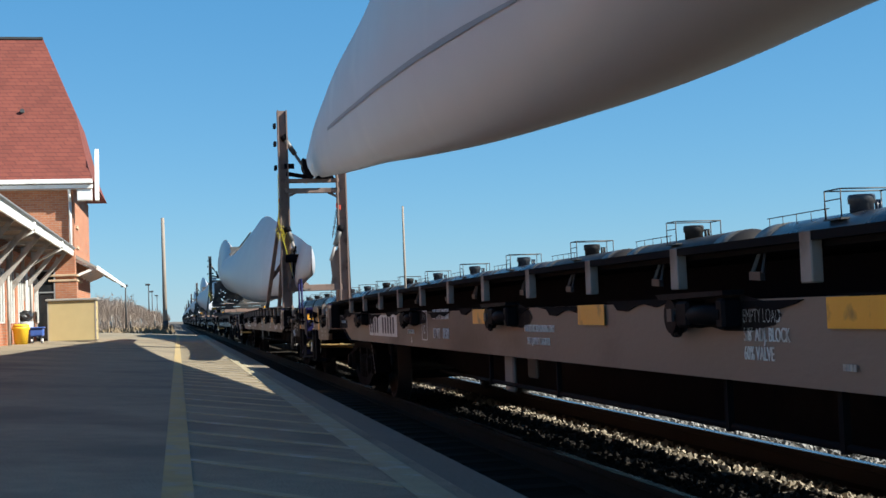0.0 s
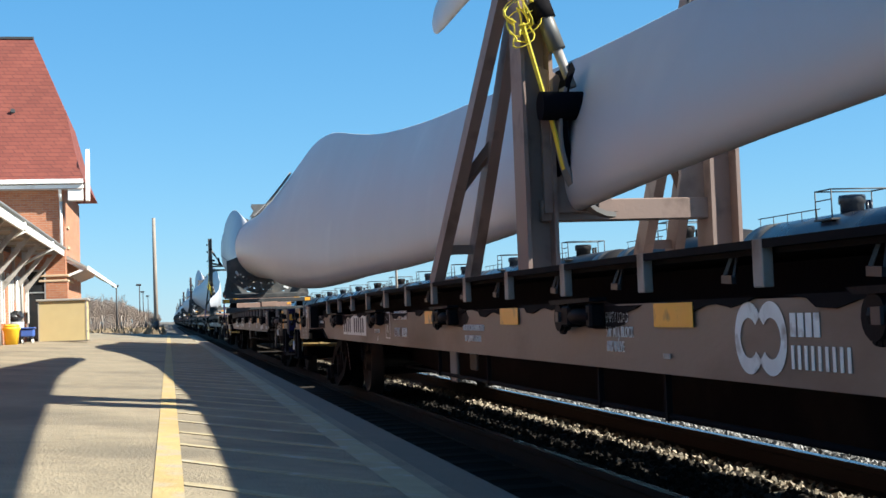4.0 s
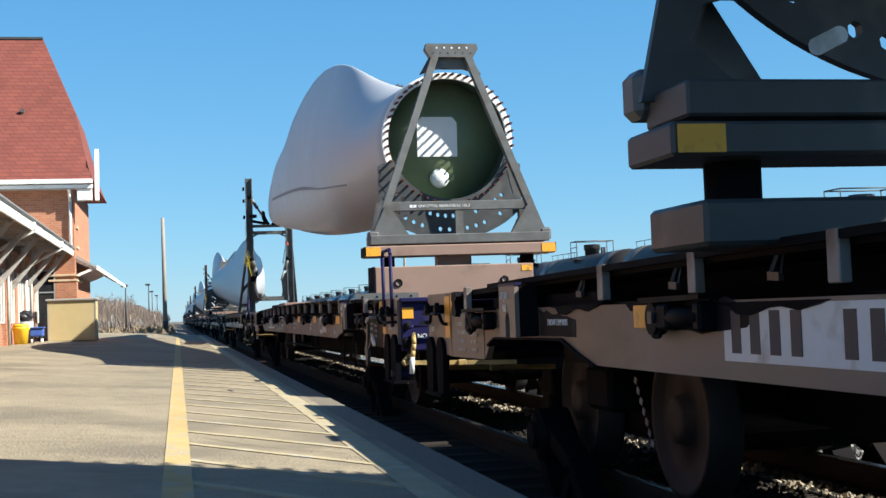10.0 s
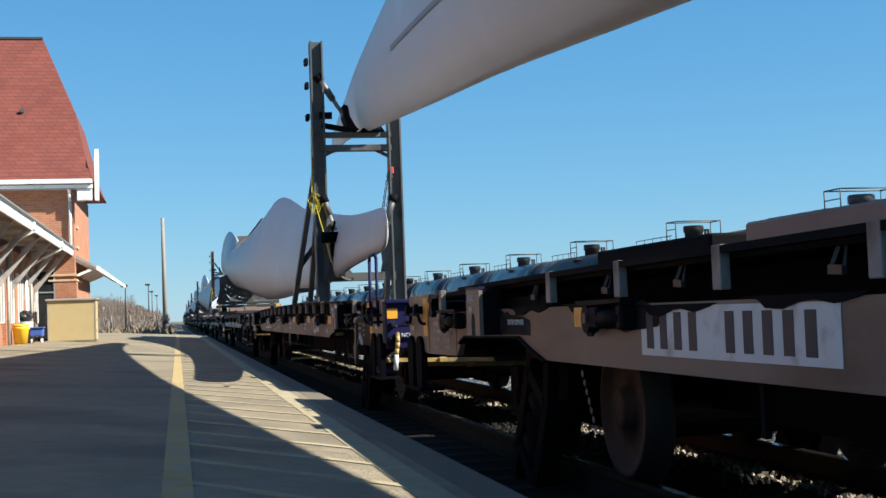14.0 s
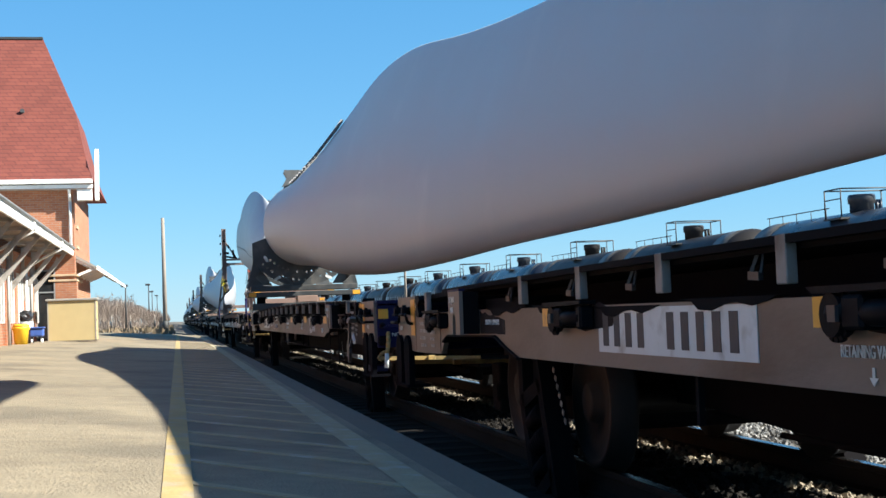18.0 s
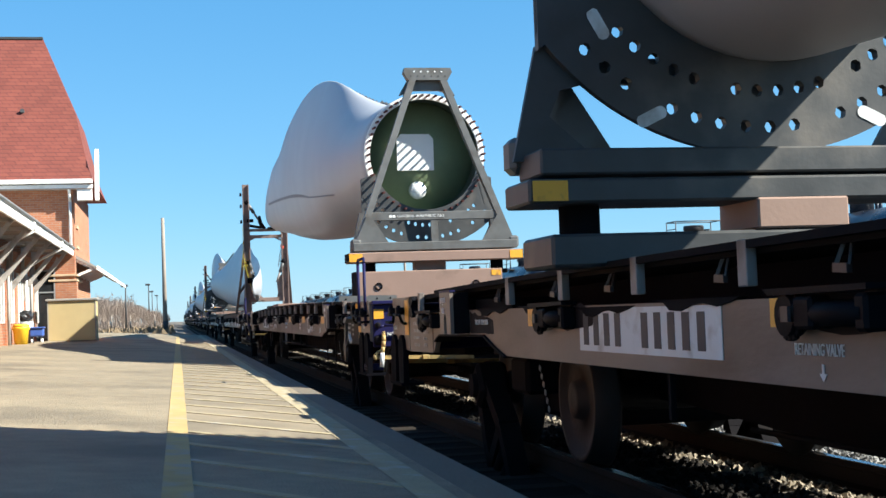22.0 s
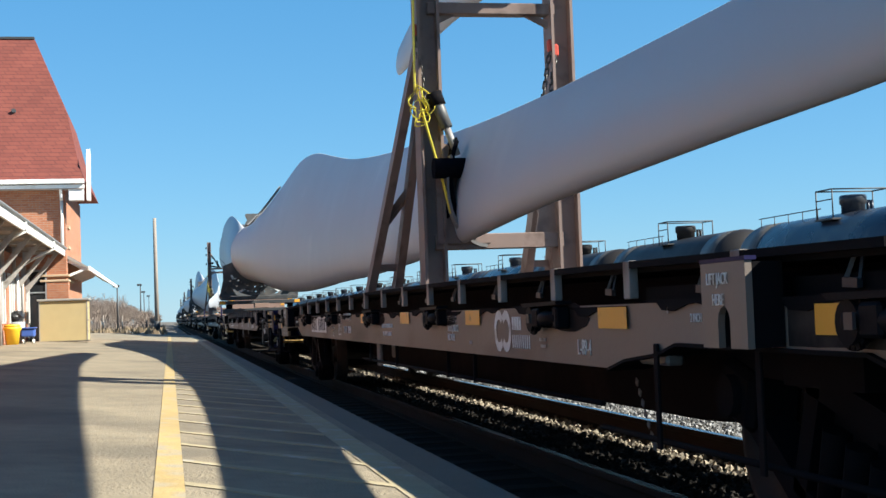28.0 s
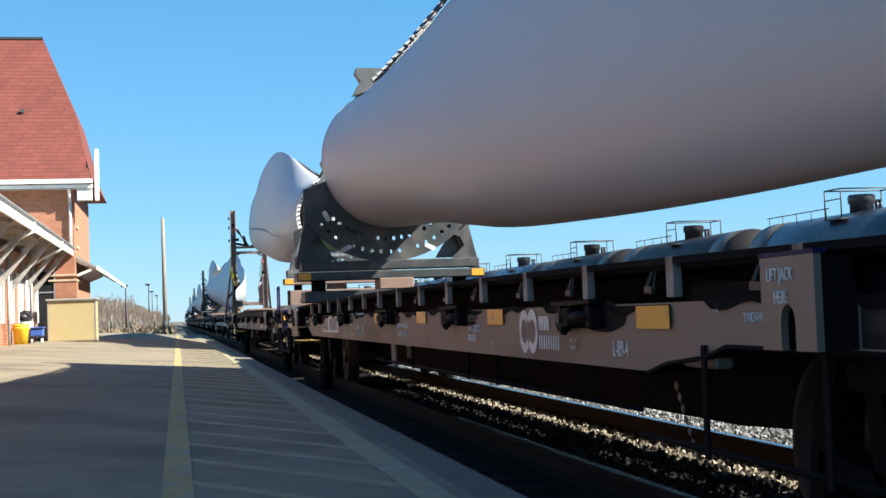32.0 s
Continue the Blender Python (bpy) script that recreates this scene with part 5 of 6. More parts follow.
def blade_ring(d, seg=48, shrink=0.0):
    low, high, thick, lean, k = section(d)
    c, mid, ring = (high - low), (high + low) / 2, []
    for j in range(seg):
        a = 2 * math.pi * j / seg
        # round form, and an aerofoil with its nose down and its tail up
        rx, rz = 0.5 * thick * math.cos(a), 0.5 * c * math.sin(a)
        u = 0.5 - 0.5 * math.sin(a)                      # 0 at the tail, 1 at the nose
        foil = 1.30 * thick * (u ** 0.9) * math.sqrt(max(0.0, 1 - u)) * (1 if math.cos(a) >= 0 else -1) * 1.0
        x = rx * (1 - k) + foil * k
        z = mid + rz
        x -= lean * (z - low) / c * 1.0 if c else 0
        ring.append((x * (1 - shrink) + BEND * (d / 43.0) ** 2.3, d, z if not shrink else mid + (z - mid) * (1 - shrink)))
    return ring


def blade(near=True, face=0.0):
    """A wind-turbine blade along y, from its open root, face metres on, to the tip."""
    b = thing("turbine_blade", "huge white wind turbine blade lashed along the wagons", "turbine blade", "turbine blades on the train")
    bm = bmesh.new()
    ds = [0, 0.4, 0.8, 1.2] + [1.2 + k * 0.55 for k in range(1, 24)] + [14.5 + k * 1.3 for k in range(18)] + [37.9, 39.2, 40.3, 41.0, 41.4, 41.7, 41.9, 42.05, 42.15, 42.22, 42.27, 42.31]
    ds = [face] + [d for d in ds if d > face + 0.05]
    rings = [[bm.verts.new(c) for c in blade_ring(d)] for d in ds]
    for p, q in zip(rings, rings[1:]):
        for k in range(48):
            bm.faces.new((p[k], p[(k + 1) % 48], q[(k + 1) % 48], q[k])).smooth = True
    bm.faces.new(rings[-1]).smooth = True
    # the open root: rim and inner wall
    inner0 = [bm.verts.new((x * 0.9, face, z * 0.9)) for x, _, z in blade_ring(face)]
    for k in range(48):
        bm.faces.new((rings[0][k], inner0[k], inner0[(k + 1) % 48], rings[0][(k + 1) % 48]))
    bmesh.ops.recalc_face_normals(bm, faces=bm.faces)
    part("shell", bm, BLADE, b)
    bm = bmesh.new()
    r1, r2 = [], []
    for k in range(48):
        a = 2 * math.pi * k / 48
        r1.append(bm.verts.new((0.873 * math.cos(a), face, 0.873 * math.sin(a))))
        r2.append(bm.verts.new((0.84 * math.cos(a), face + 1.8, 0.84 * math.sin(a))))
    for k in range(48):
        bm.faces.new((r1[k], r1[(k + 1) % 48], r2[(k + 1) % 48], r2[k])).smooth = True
    part("inner_wall", bm, GREENSHADE, b, "green resin lining toned dark as in shade")
    bm = bmesh.new()
    lathe(bm, [(0.32, 0.01), (0.32, 0.866), (0.36, 0.866), (0.36, 0.01)], 48, "y")
    bulk = part("bulkhead", bm, GREEN, b, "pale green resin bulkhead", at=pose(0, face, 0))
    bm = bmesh.new()
    prism(bm, [(-0.38, -0.22), (0.22, -0.22), (0.22, 0.28), (0.15, 0.36), (-0.31, 0.36), (-0.38, 0.28)], 0.29, 0.318)
    part("hatch", bm, RINGWHITE, bulk, "white hatch plate")
    bm = bmesh.new()
    lathe(bm, [(0.20, 0.02), (0.22, 0.11), (0.26, 0.14), (0.319, 0.14), (0.319, 0.02)], 20, "y")
    bmesh.ops.translate(bm, verts=bm.verts, vec=(-0.06, 0, -0.54))
    part("round_cap", bm, RINGWHITE, bulk, "white round cap")
    bm = bmesh.new()
    lathe(bm, [(0.0, 0.875), (-0.03, 0.878), (-0.03, 0.966), (0.0, 0.97)], 64, "y", smooth=False, caps=False)
    part("root_ring", bm, RINGWHITE, b, "white root ring", at=pose(0, face, 0))
    if not near:
        return b
    bm = bmesh.new()
    tube(bm, (0, 0, 0), (0, -0.22, 0), 0.018, seg=6)
    stud = part("stud", bm, STUD, b, at=pose(0.922, face - 0.01, 0))
    for k in range(1, 54):
        a = 2 * math.pi * k / 54
        again(stud, pose(0.922 * math.cos(a), face - 0.01, 0.922 * math.sin(a)))
    # raised seam on one face, a strip of vortex fins on the other
    bm = bmesh.new()
    last = None
    for j in range(46):
        d = 3.6 + 21.0 * j / 45
        ring = blade_ring(d)
        low, high = section(d)[:2]
        z = low + (high - low) * (0.25 + 0.004 * max(0, d - 4) + 0.009 * max(0, d - 8))
        side = [Vector(q) for q in ring[13:36]]
        for p, q in zip(side, side[1:]):
            if (p.z - z) * (q.z - z) <= 0:
                hit = p.lerp(q, (z - p.z) / (q.z - p.z) if q.z != p.z else 0)
        half = 0.016 + 0.022 * min(1, max(0, (d - 8) / 3))
        cur = [bm.verts.new(hit + Vector((-0.012, 0, dz))) for dz in (-half, half)]
        if last:
            bm.faces.new((last[0], cur[0], cur[1], last[1]))
        last = cur
    part("seam", bm, SEAM, b, "thin grey seam along the shell")
    bm = bmesh.new()
    last = None
    for j in range(20):
        d = 2.3 + j * 0.225
        ring = blade_ring(d)
        cur = [bm.verts.new(Vector(ring[k]) + Vector((0.035, 0, 0.03))) for k in ((9, 8, 7) if j < 9 else (8, 7, 6))]
        if last:
            for a in (0, 1):
                bm.faces.new((last[a], cur[a], cur[a + 1], last[a + 1]))
        last = cur
    strip = part("fin_strip", bm, FINGREY, b, "grey-green strip of vortex fins")
    for j in range(20):
        ring = blade_ring(2.36 + j * 0.215)
        p, q = (Vector(ring[9]), Vector(ring[7])) if j < 9 else (Vector(ring[8]), Vector(ring[6]))
        bm = bmesh.new()
        beam(bm, p + Vector((0.04, -0.06, 0.03)), q + Vector((0.05, 0.05, 0.03)), 0.025, 0.06, (1, 0, 0.6))
        part("vortex_fin", bm, BLADEDARK, strip)
    return b


def cradle(low):
    """The steel root frame: an A-frame at the root's face (y 0) and a perforated saddle plate, on a base; the low kind is deeper."""
    c = thing("root_cradle", "grey steel blade root cradle with a perforated saddle plate", "transport frame", "root cradles on the train")
    Z = 3.5
    hw = 1.17
    # saddle plate with rows of holes: a fan of wedges, holes left open
    on = 1.12 if low else 0.0      # the A-frame stands closer to the plate on the low kind
    y0, y1 = (0.64, 0.69) if low else (-0.10, -0.05)
    rin = 0.90 if low else 0.865
    bm = bmesh.new()
    n_ang, n_rad = 96, 12

    def pt(i, j):
        a = math.radians(200 + i * (140 / n_ang))
        wide = hw if low else 1.04
        outer = min(1.45, wide / max(0.01, abs(math.cos(a))), (Z - 2.02) / max(0.01, abs(math.sin(a))))
        r = rin + (max(outer, rin + 0.06) - rin) * j / n_rad
        return Vector((r * math.cos(a), 0, Z + r * math.sin(a)))

    holes = []
    for row, start, skip in ((4, 4, 6), (8, 6, 7)):
        for i in range(start, 92, 4):
            if (i // 4) % skip != 2 and 12 < i < 82:
                holes.append((i, row))
    taken = {(i + di, j + dj) for i, j in holes for di in (0, 1) for dj in (0, 1)}
    sheets = []
    for yy in (y0, y1):
        grid = [[bm.verts.new(pt(i, j) + Vector((0, yy, 0))) for j in range(n_rad + 1)] for i in range(n_ang + 1)]
        for i in range(n_ang):
            for j in range(n_rad):
                if (i, j) not in taken:
                    bm.faces.new((grid[i][j], grid[i + 1][j], grid[i + 1][j + 1], grid[i][j + 1]))
        rims = []
        for i, j in holes:
            loop = [grid[i + a][j + b] for a, b in ((0, 0), (1, 0), (2, 0), (2, 1), (2, 2), (1, 2), (0, 2), (0, 1))]
            mid = grid[i + 1][j + 1].co
            rim = [bm.verts.new(mid + (v.co - mid).normalized() * 0.032) for v in loop]
            for k in range(8):
                bm.faces.new((loop[k], loop[(k + 1) % 8], rim[(k + 1) % 8], rim[k]))
            rims.append(rim)
        sheets.append((grid, rims))
    (ga, ra), (gb, rb) = sheets
    for p, q in zip(ra, rb):
        for k in range(8):
            bm.faces.new((p[k], p[(k + 1) % 8], q[(k + 1) % 8], q[k]))
    for i in range(n_ang):
        for j in (0, n_rad):
            bm.faces.new((ga[i][j], ga[i + 1][j], gb[i + 1][j], gb[i][j]))
    bmesh.ops.delete(bm, geom=[v for v in bm.verts if not v.link_faces], context="VERTS")
    bmesh.ops.recalc_face_normals(bm, faces=bm.faces)
    saddle = part("saddle_plate", bm, CRADLE, c, "dark perforated saddle plate")
    if low:
        for s in (-1, 1):
            for cx, cz, turn in ((1.06, Z - 0.52, 0), (1.02, Z - 0.66, 0), (0.86, Z - 0.80, 62), (0.60, Z - 1.26, -24)):
                bm = bmesh.new()
                ring = [((0.05 if math.cos(a) > 0 else -0.05) + 0.034 * math.cos(a), 0.034 * math.sin(a)) for a in [j * math.pi / 6 + 0.1 for j in range(12)]]
                c_, s_ = math.cos(math.radians(turn)), math.sin(math.radians(turn))
                prism(bm, [(s * (cx + u * c_ - v * s_), cz + u * s_ + v * c_) for u, v in ring], 0.692, 0.694)
                part("slot_plate", bm, PLATE, saddle, "pale slot")
    for s in (-1, 1):
        bm = bmesh.new()
        if low:
            prism(bm, [(s * 0.90, Z - 0.36), (s * 0.98, Z - 0.36), (s * 1.17, Z - 0.46), (s * 1.17, Z - 0.93), (s * 0.80, Z - 0.66)], y0 - 0.005, y1 + 0.005)
        else:
            prism(bm, [(s * 0.84, Z - 0.46), (s * 0.98, Z - 0.42), (s * 1.04, Z - 0.62), (s * 0.92, Z - 0.80)], y0 - 0.005, y1 + 0.005)
        part("saddle_ear", bm, CRADLE, c)
        bm = bmesh.new()
        if low:
            prism(bm, [(s * 1.30, 2.03), (s * 0.94, 2.03), (s * 0.94, 2.10), (s * 1.11, 2.25), (s * 1.05, 2.38), (s * 0.94, 2.41), (s * 1.0, 2.60), (s * 1.168, 2.60)], 0.60, 0.635)
        else:
            prism(bm, [(s * 1.20, 2.05), (s * 0.84, 2.05), (s * 1.0, 2.36), (s * 0.98, 2.55), (s * 1.08, 2.6)], -0.14, 0.0)
        part("saddle_gusset", bm, CRADLE, c)
    # A-frame at the root face
    for s in (-1, 1):
        bm = bmesh.new()
        beam(bm, (s * 1.18, on - 0.62, 2.08), (s * 0.22, on * 0.9 - 0.45, 4.66), 0.10, 0.13, (0, 1, 0))
        part("leg", bm, GALV, c, "grey steel A-frame leg")
        bm = bmesh.new()
        prism(bm, [(s * 1.24, 2.09), (s * 0.72, 2.09), (s * 0.98, 2.50), (s * 1.05, 2.50)], on - 0.68, on - 0.66)
        part("leg_gusset", bm, GALV, c)
        bm = bmesh.new()
        box(bm, s * 1.22 - 0.08, s * 1.22 + 0.08, on - 0.70, on - 0.54, 1.98, 2.16, 0.03)
        part("corner_lock", bm, GALV, c, "tan corner twist lock")
    bm = bmesh.new()
    prism(bm, [(-0.31, 4.60), (0.31, 4.60), (0.38, 4.72), (0.36, 4.79), (-0.36, 4.79), (-0.38, 4.72)], on * 0.9 - 0.52, on * 0.9 - 0.36)
    prism(bm, [(-0.44, 4.38), (-0.30, 4.62), (0.30, 4.62), (0.44, 4.38), (0.2, 4.46), (-0.2, 4.46)], on * 0.9 - 0.40, on * 0.9 - 0.30)
    top = part("top_plate", bm, GALV, c, "perforated top plate")
    for k in range(11):
        bm = bmesh.new()
        x = -0.27 + 0.054 * k
        tube(bm, (x, on * 0.9 - 0.525, 4.66 + 0.07 * (k % 2)), (x, on * 0.9 - 0.51, 4.66 + 0.07 * (k % 2)), 0.014, seg=8)
        part("hole", bm, PLATE if k % 2 else LAMPPOST, top)
    bm = bmesh.new()
    box(bm, -0.98, 0.98, on - 0.64, on - 0.57, 2.43, 2.56, 0.008)
    cross = part("cross_beam", bm, GALV, c)
    for k in range(2):
        bm = bmesh.new()
        box(bm, -0.70 + k * 0.052, -0.70 + k * 0.052 + 0.042, on - 0.644, on - 0.639, 2.475, 2.513)
        part("maker_block", bm, LETTER, cross)
    lettering("blade_lettering", "UNIVERSAL 40/48.7/48.7C /50.2", 0.056, LETTER, cross, on_end(-0.58, 2.475, on - 0.643), 0.98)
    bm = bmesh.new()
    box(bm, -0.055, 0.055, on - 0.63, on - 0.58, 2.1, 2.43)
    part("cross_stub", bm, GALV, c)
    # base: stacked transverse beams, and on the low kind side beams, feet and reflective ends
    for y, d, m in ((0.73, 0.19, CRADLE),) if low else ((-0.50, 0.21, GALV),):
        half = 1.32 if low else 1.34
        bm = bmesh.new()
        box(bm, 0.07 - half, half - 0.07, y - d, y + d, 1.935 if low else 1.97, 2.06 if low else 2.10, 0.01)
        part("base_beam", bm, m, c)
        bm = bmesh.new()
        box(bm, -half, half, y - d - 0.02, y + d + 0.02, 1.80, 1.915 if low else 1.95, 0.012)
        under = part("lower_beam", bm, CRADLE if low else BOXBROWN, c, "" if low else "brown painted lower beam")
        for s in (-1, 1):
            bm = bmesh.new()
            if low and y > 0:
                box(bm, s * (half - 0.19), s * (half - 0.02), y + d + 0.021, y + d + 0.026, 1.81, 1.905) if s > 0 else box(bm, -half + 0.02, -half + 0.19, y + d + 0.021, y + d + 0.026, 1.81, 1.905)
                part("end_reflector", bm, YELLOW, under, "yellow reflective end")
            else:
                box(bm, s * 1.24 - 0.1, s * 1.24 + 0.1, y - d - 0.026, y - d - 0.021, 1.815, 1.935)
                part("end_reflector", bm, YELLOW, under, "yellow reflective end")
                bm = bmesh.new()
                box(bm, s * 1.345 - 0.006, s * 1.345 + 0.006, y - d - 0.015, y + d + 0.015, 1.815, 1.945)
                part("end_plate", bm, BLACK, under)
    for s in (-1, 1):
        for y in (0.70,) if low else (-0.42,):
            bm = bmesh.new()
            lathe(bm, [(1.60, 0.05), (1.60, 0.17), (1.66, 0.17), (1.66, 0.10), (1.81, 0.10), (1.81, 0.05)], 14, "z")
            bmesh.ops.translate(bm, verts=bm.verts, vec=(s * 1.0, y, 0))
            part("swivel_pad", bm, BLACK, c)
    bm = bmesh.new()
    box(bm, -0.30, 0.18, 0.5 if low else -0.5, 0.95 if low else -0.25, 1.66, 1.81, 0.01)
    part("centre_pad", bm, BOXBROWN, c)
    if low:
        bm = bmesh.new()
        box(bm, -1.22, 1.22, 0.45, 0.95, 1.50, 1.655, 0.015)
        part("under_beam", bm, CRADLE, c, "dark steel under beam")
    return c


def bolster():
    """The tall brown box that lifts a cradle off the deck."""
    b = thing("deck_bolster", "brown painted steel bolster box with lifting rings", "bolster", "bolsters on the train")
    bm = bmesh.new()
    box(bm, -1.12, 1.12, -0.68, -0.16, 1.222, 1.665, 0.012)
    body = part("body", bm, BOXBROWN, b)
    bm = bmesh.new()
    box(bm, -1.14, -1.121, -0.69, -0.15, 1.222, 1.67)
    part("end_plate", bm, BLACK, body)
    for x in (-0.8, 0.7):
        bm = bmesh.new()
        ring = [(x + 0.05 * math.cos(a), -0.69, 1.44 + 0.05 * math.sin(a)) for a in [j * math.pi / 5 for j in range(11)]]
        pipe(bm, ring, 0.010, 6)
        part("lifting_ring", bm, BLACK, body)
    bm = bmesh.new()
    box(bm, 0.95, 1.10, -0.686, -0.681, 1.56, 1.64)
    part("reflector", bm, YELLOW, body, "yellow reflective tab")
    bm = bmesh.new()
    prism(bm, [(-1.42, 1.222), (-0.55, 1.222), (-0.55, 1.30), (-0.98, 1.31), (-1.0, 1.285), (-1.03, 1.31), (-1.42, 1.31)], -0.80, -0.76)
    angle = part("foot_angle", bm, GALV, body, "grey drilled foot angle")
    for x in (-1.32, -1.12, -0.85, -0.65):
        bm = bmesh.new()
        tube(bm, (x, -0.806, 1.26), (x, -0.801, 1.26), 0.014, seg=8)
        part("drilled_hole", bm, RUBBERSHADE, angle)
    return b


def mast(paint, label):
    """The tall frame that clamps two blades where their tips overlap: y 0 at its posts."""
    m = thing("tip_mast", label, "transport frame", "tip frames on the train")
    for x in (-0.69, 0.75):
        bm = bmesh.new()
        ring = ((-0.12, -0.15), (-0.09, -0.15), (-0.09, -0.02), (0.09, -0.02), (0.09, -0.15), (0.12, -0.15), (0.12, 0.15), (0.09, 0.15), (0.09, 0.02), (-0.09, 0.02), (-0.09, 0.15), (-0.12, 0.15))
        lo, hi = [[bm.verts.new((x + a, b, z)) for a, b in ring] for z in (1.222, 6.2)]
        for k in range(12):
            bm.faces.new((lo[k], lo[(k + 1) % 12], hi[(k + 1) % 12], hi[k]))
        bm.faces.new(hi)
        bm.faces.new(lo[::-1])
        part("post", bm, paint, m, "rolled steel post")
        bm = bmesh.new()
        box(bm, x - 0.2, x + 0.2, -0.25, 0.3, 1.222, 1.255)
        part("foot_plate", bm, paint, m)
        s = 1 if x > 0 else -1
        for dx in (0.06, 0.38):
            bm = bmesh.new()
            beam(bm, (x + s * dx, 2.0, 1.25), (x + s * (dx * 0.3 - 0.04), 0.06, 3.8), 0.09, 0.20, (0, 1, 0))
            part("brace", bm, paint, m, "raking brace")
        for f, g in ((0.12, 0.12), (0.45, 0.3)):
            bm = bmesh.new()
            p, q = [Vector((x + s * (dx + (dx * 0.3 - 0.04 - dx) * h), 2.0 - 1.94 * h, 1.25 + 2.55 * h)) for dx, h in ((0.06, f), (0.38, g))]
            beam(bm, p, q, 0.06, 0.08)
            part("brace_tie", bm, paint, m)
        bm = bmesh.new()
        beam(bm, (x + s * 0.2, 2.0, 1.265), (x, 0, 1.265), 0.3, 0.08)
        part("brace_foot", bm, paint, m)
        bm = bmesh.new()
        prism(bm, [(x - s * 0.1, 1.7), (x - s * 0.36, 1.7), (x - s * 0.30, 2.0), (x - s * 0.34, 2.5), (x - s * 0.1, 2.75)], -0.02, 0.03)
        part("gusset", bm, paint, m, "cut-out gusset plate")
    for z, h in ((1.66, 0.16), (4.12, 0.12), (4.38, 0.10)):
        bm = bmesh.new()
        box(bm, -0.68, 0.70, -0.08, 0.08, z, z + h, 0.008)
        part("cross_beam", bm, paint, m)
    for s in (-1, 1):
        bm = bmesh.new()
        beam(bm, (s * 0.68, 0, 4.0), (s * 0.40, 0, 4.14), 0.06, 0.06)
        part("knee", bm, paint, m)
    # lower clamp: black cushioned shell round the blade that points forward
    bm = bmesh.new()
    shell = []
    for j in range(10):
        a = math.radians(135 + j * 14)
        shell.append([bm.verts.new((-0.26 + 0.52 * rr * math.cos(a), yy, 2.36 + 1.1 * rr * math.sin(a))) for yy, rr in ((-0.3, 0.5), (0.12, 0.5), (0.12, 0.57), (-0.3, 0.57))])
    for a, b in zip(shell, shell[1:]):
        for k in range(4):
            bm.faces.new((a[k], a[(k + 1) % 4], b[(k + 1) % 4], b[k]))
    bm.faces.new(shell[0][::-1])
    bm.faces.new(shell[-1])
    clamp = part("lower_clamp", bm, RUBBERSHADE, m, "black padded clamp shell")
    bm = bmesh.new()
    tube(bm, (-0.72, -0.30, 2.48), (-0.36, -0.30, 2.48), 0.105, seg=16)
    part("roller", bm, RUBBERSHADE, clamp, "black rubber roller")
    bm = bmesh.new()
    prism(bm, [(-0.66, 1.72), (-0.10, 1.72), (-0.16, 1.84), (-0.33, 2.02), (-0.42, 2.28), (-0.44, 2.55), (-0.52, 2.74), (-0.66, 2.80)], -0.12, -0.08)
    plate = part("clamp_plate", bm, paint, clamp, "slotted clamp plate")
    for x0, z0, ln in ((-0.56, 2.12, 0.2), (-0.54, 2.45, 0.14)):
        bm = bmesh.new()
        side = [(x0 + 0.04 * math.cos(a), z0 + ln * (0.5 if math.sin(a) > 0 else -0.5) + 0.04 * math.sin(a)) for a in [j * math.pi / 6 for j in range(12)]]
        prism(bm, side, -0.126, -0.121)
        part("plate_slot", bm, RUBBERSHADE, plate)
    bm = bmesh.new()
    band = []
    for j in range(12):
        a = math.radians(150 + j * 11)
        band.append([bm.verts.new((-0.20 + rr * 0.62 * math.cos(a), yy, 2.30 + rr * math.sin(a))) for yy, rr in ((-0.34, 0.60), (-0.20, 0.60), (-0.20, 0.635), (-0.34, 0.635))])
    for p, q in zip(band, band[1:]):
        for k in range(4):
            bm.faces.new((p[k], p[(k + 1) % 4], q[(k + 1) % 4], q[k]))
    bm.faces.new(band[0][::-1])
    bm.faces.new(band[-1])
    part("clamp_band", bm, BRACKET, clamp, "grey band round the blade's lower edge")
    # upper clamp at the raised tip
    bm = bmesh.new()
    beam(bm, (-0.66, 0, 4.80), (-0.42, -0.03, 4.80), 0.12, 0.12)
    beam(bm, (-0.62, 0, 4.62), (-0.12, -0.05, 4.52), 0.08, 0.1)
    pad = [(-0.22, 4.98), (-0.14, 4.94), (-0.11, 4.75), (-0.02, 4.58), (0.05, 4.50), (-0.02, 4.46), (-0.16, 4.56), (-0.23, 4.75)]
    prism(bm, pad, -0.28, 0.18)
    up = part("upper_clamp", bm, BLACK, m, "black upper clamp arms")
    for a, b, lb in (((-0.68, -0.05, 5.55), (-0.16, -0.08, 4.72), "upper"), ((-0.66, -0.18, 3.25), (-0.46, -0.26, 2.62), "lower"), ((0.70, -0.1, 3.25), (0.40, -0.2, 2.4), "far")):
        a, b = Vector(a), Vector(b)
        bm = bmesh.new()
        tube(bm, a, a.lerp(b, 0.55), 0.065, seg=10)
        strut = part("screw_strut", bm, GALV, m, "grey telescopic screw strut")
        bm = bmesh.new()
        tube(bm, a.lerp(b, 0.5), b, 0.038, seg=8)
        part("strut_rod", bm, STAKE, strut)
        bm = bmesh.new()
        tube(bm, a - (b - a).normalized() * 0.02, a + (b - a).normalized() * 0.12, 0.085, seg=8)
        part("strut_knuckle", bm, BLACK, strut)
    bm = bmesh.new()
    box(bm, 0.1, 0.5, -0.25, 0.2, 4.46, 4.53, 0.03)
    tube(bm, (0.55, 0, 4.46), (0.36, 0, 4.72), 0.05, seg=8)
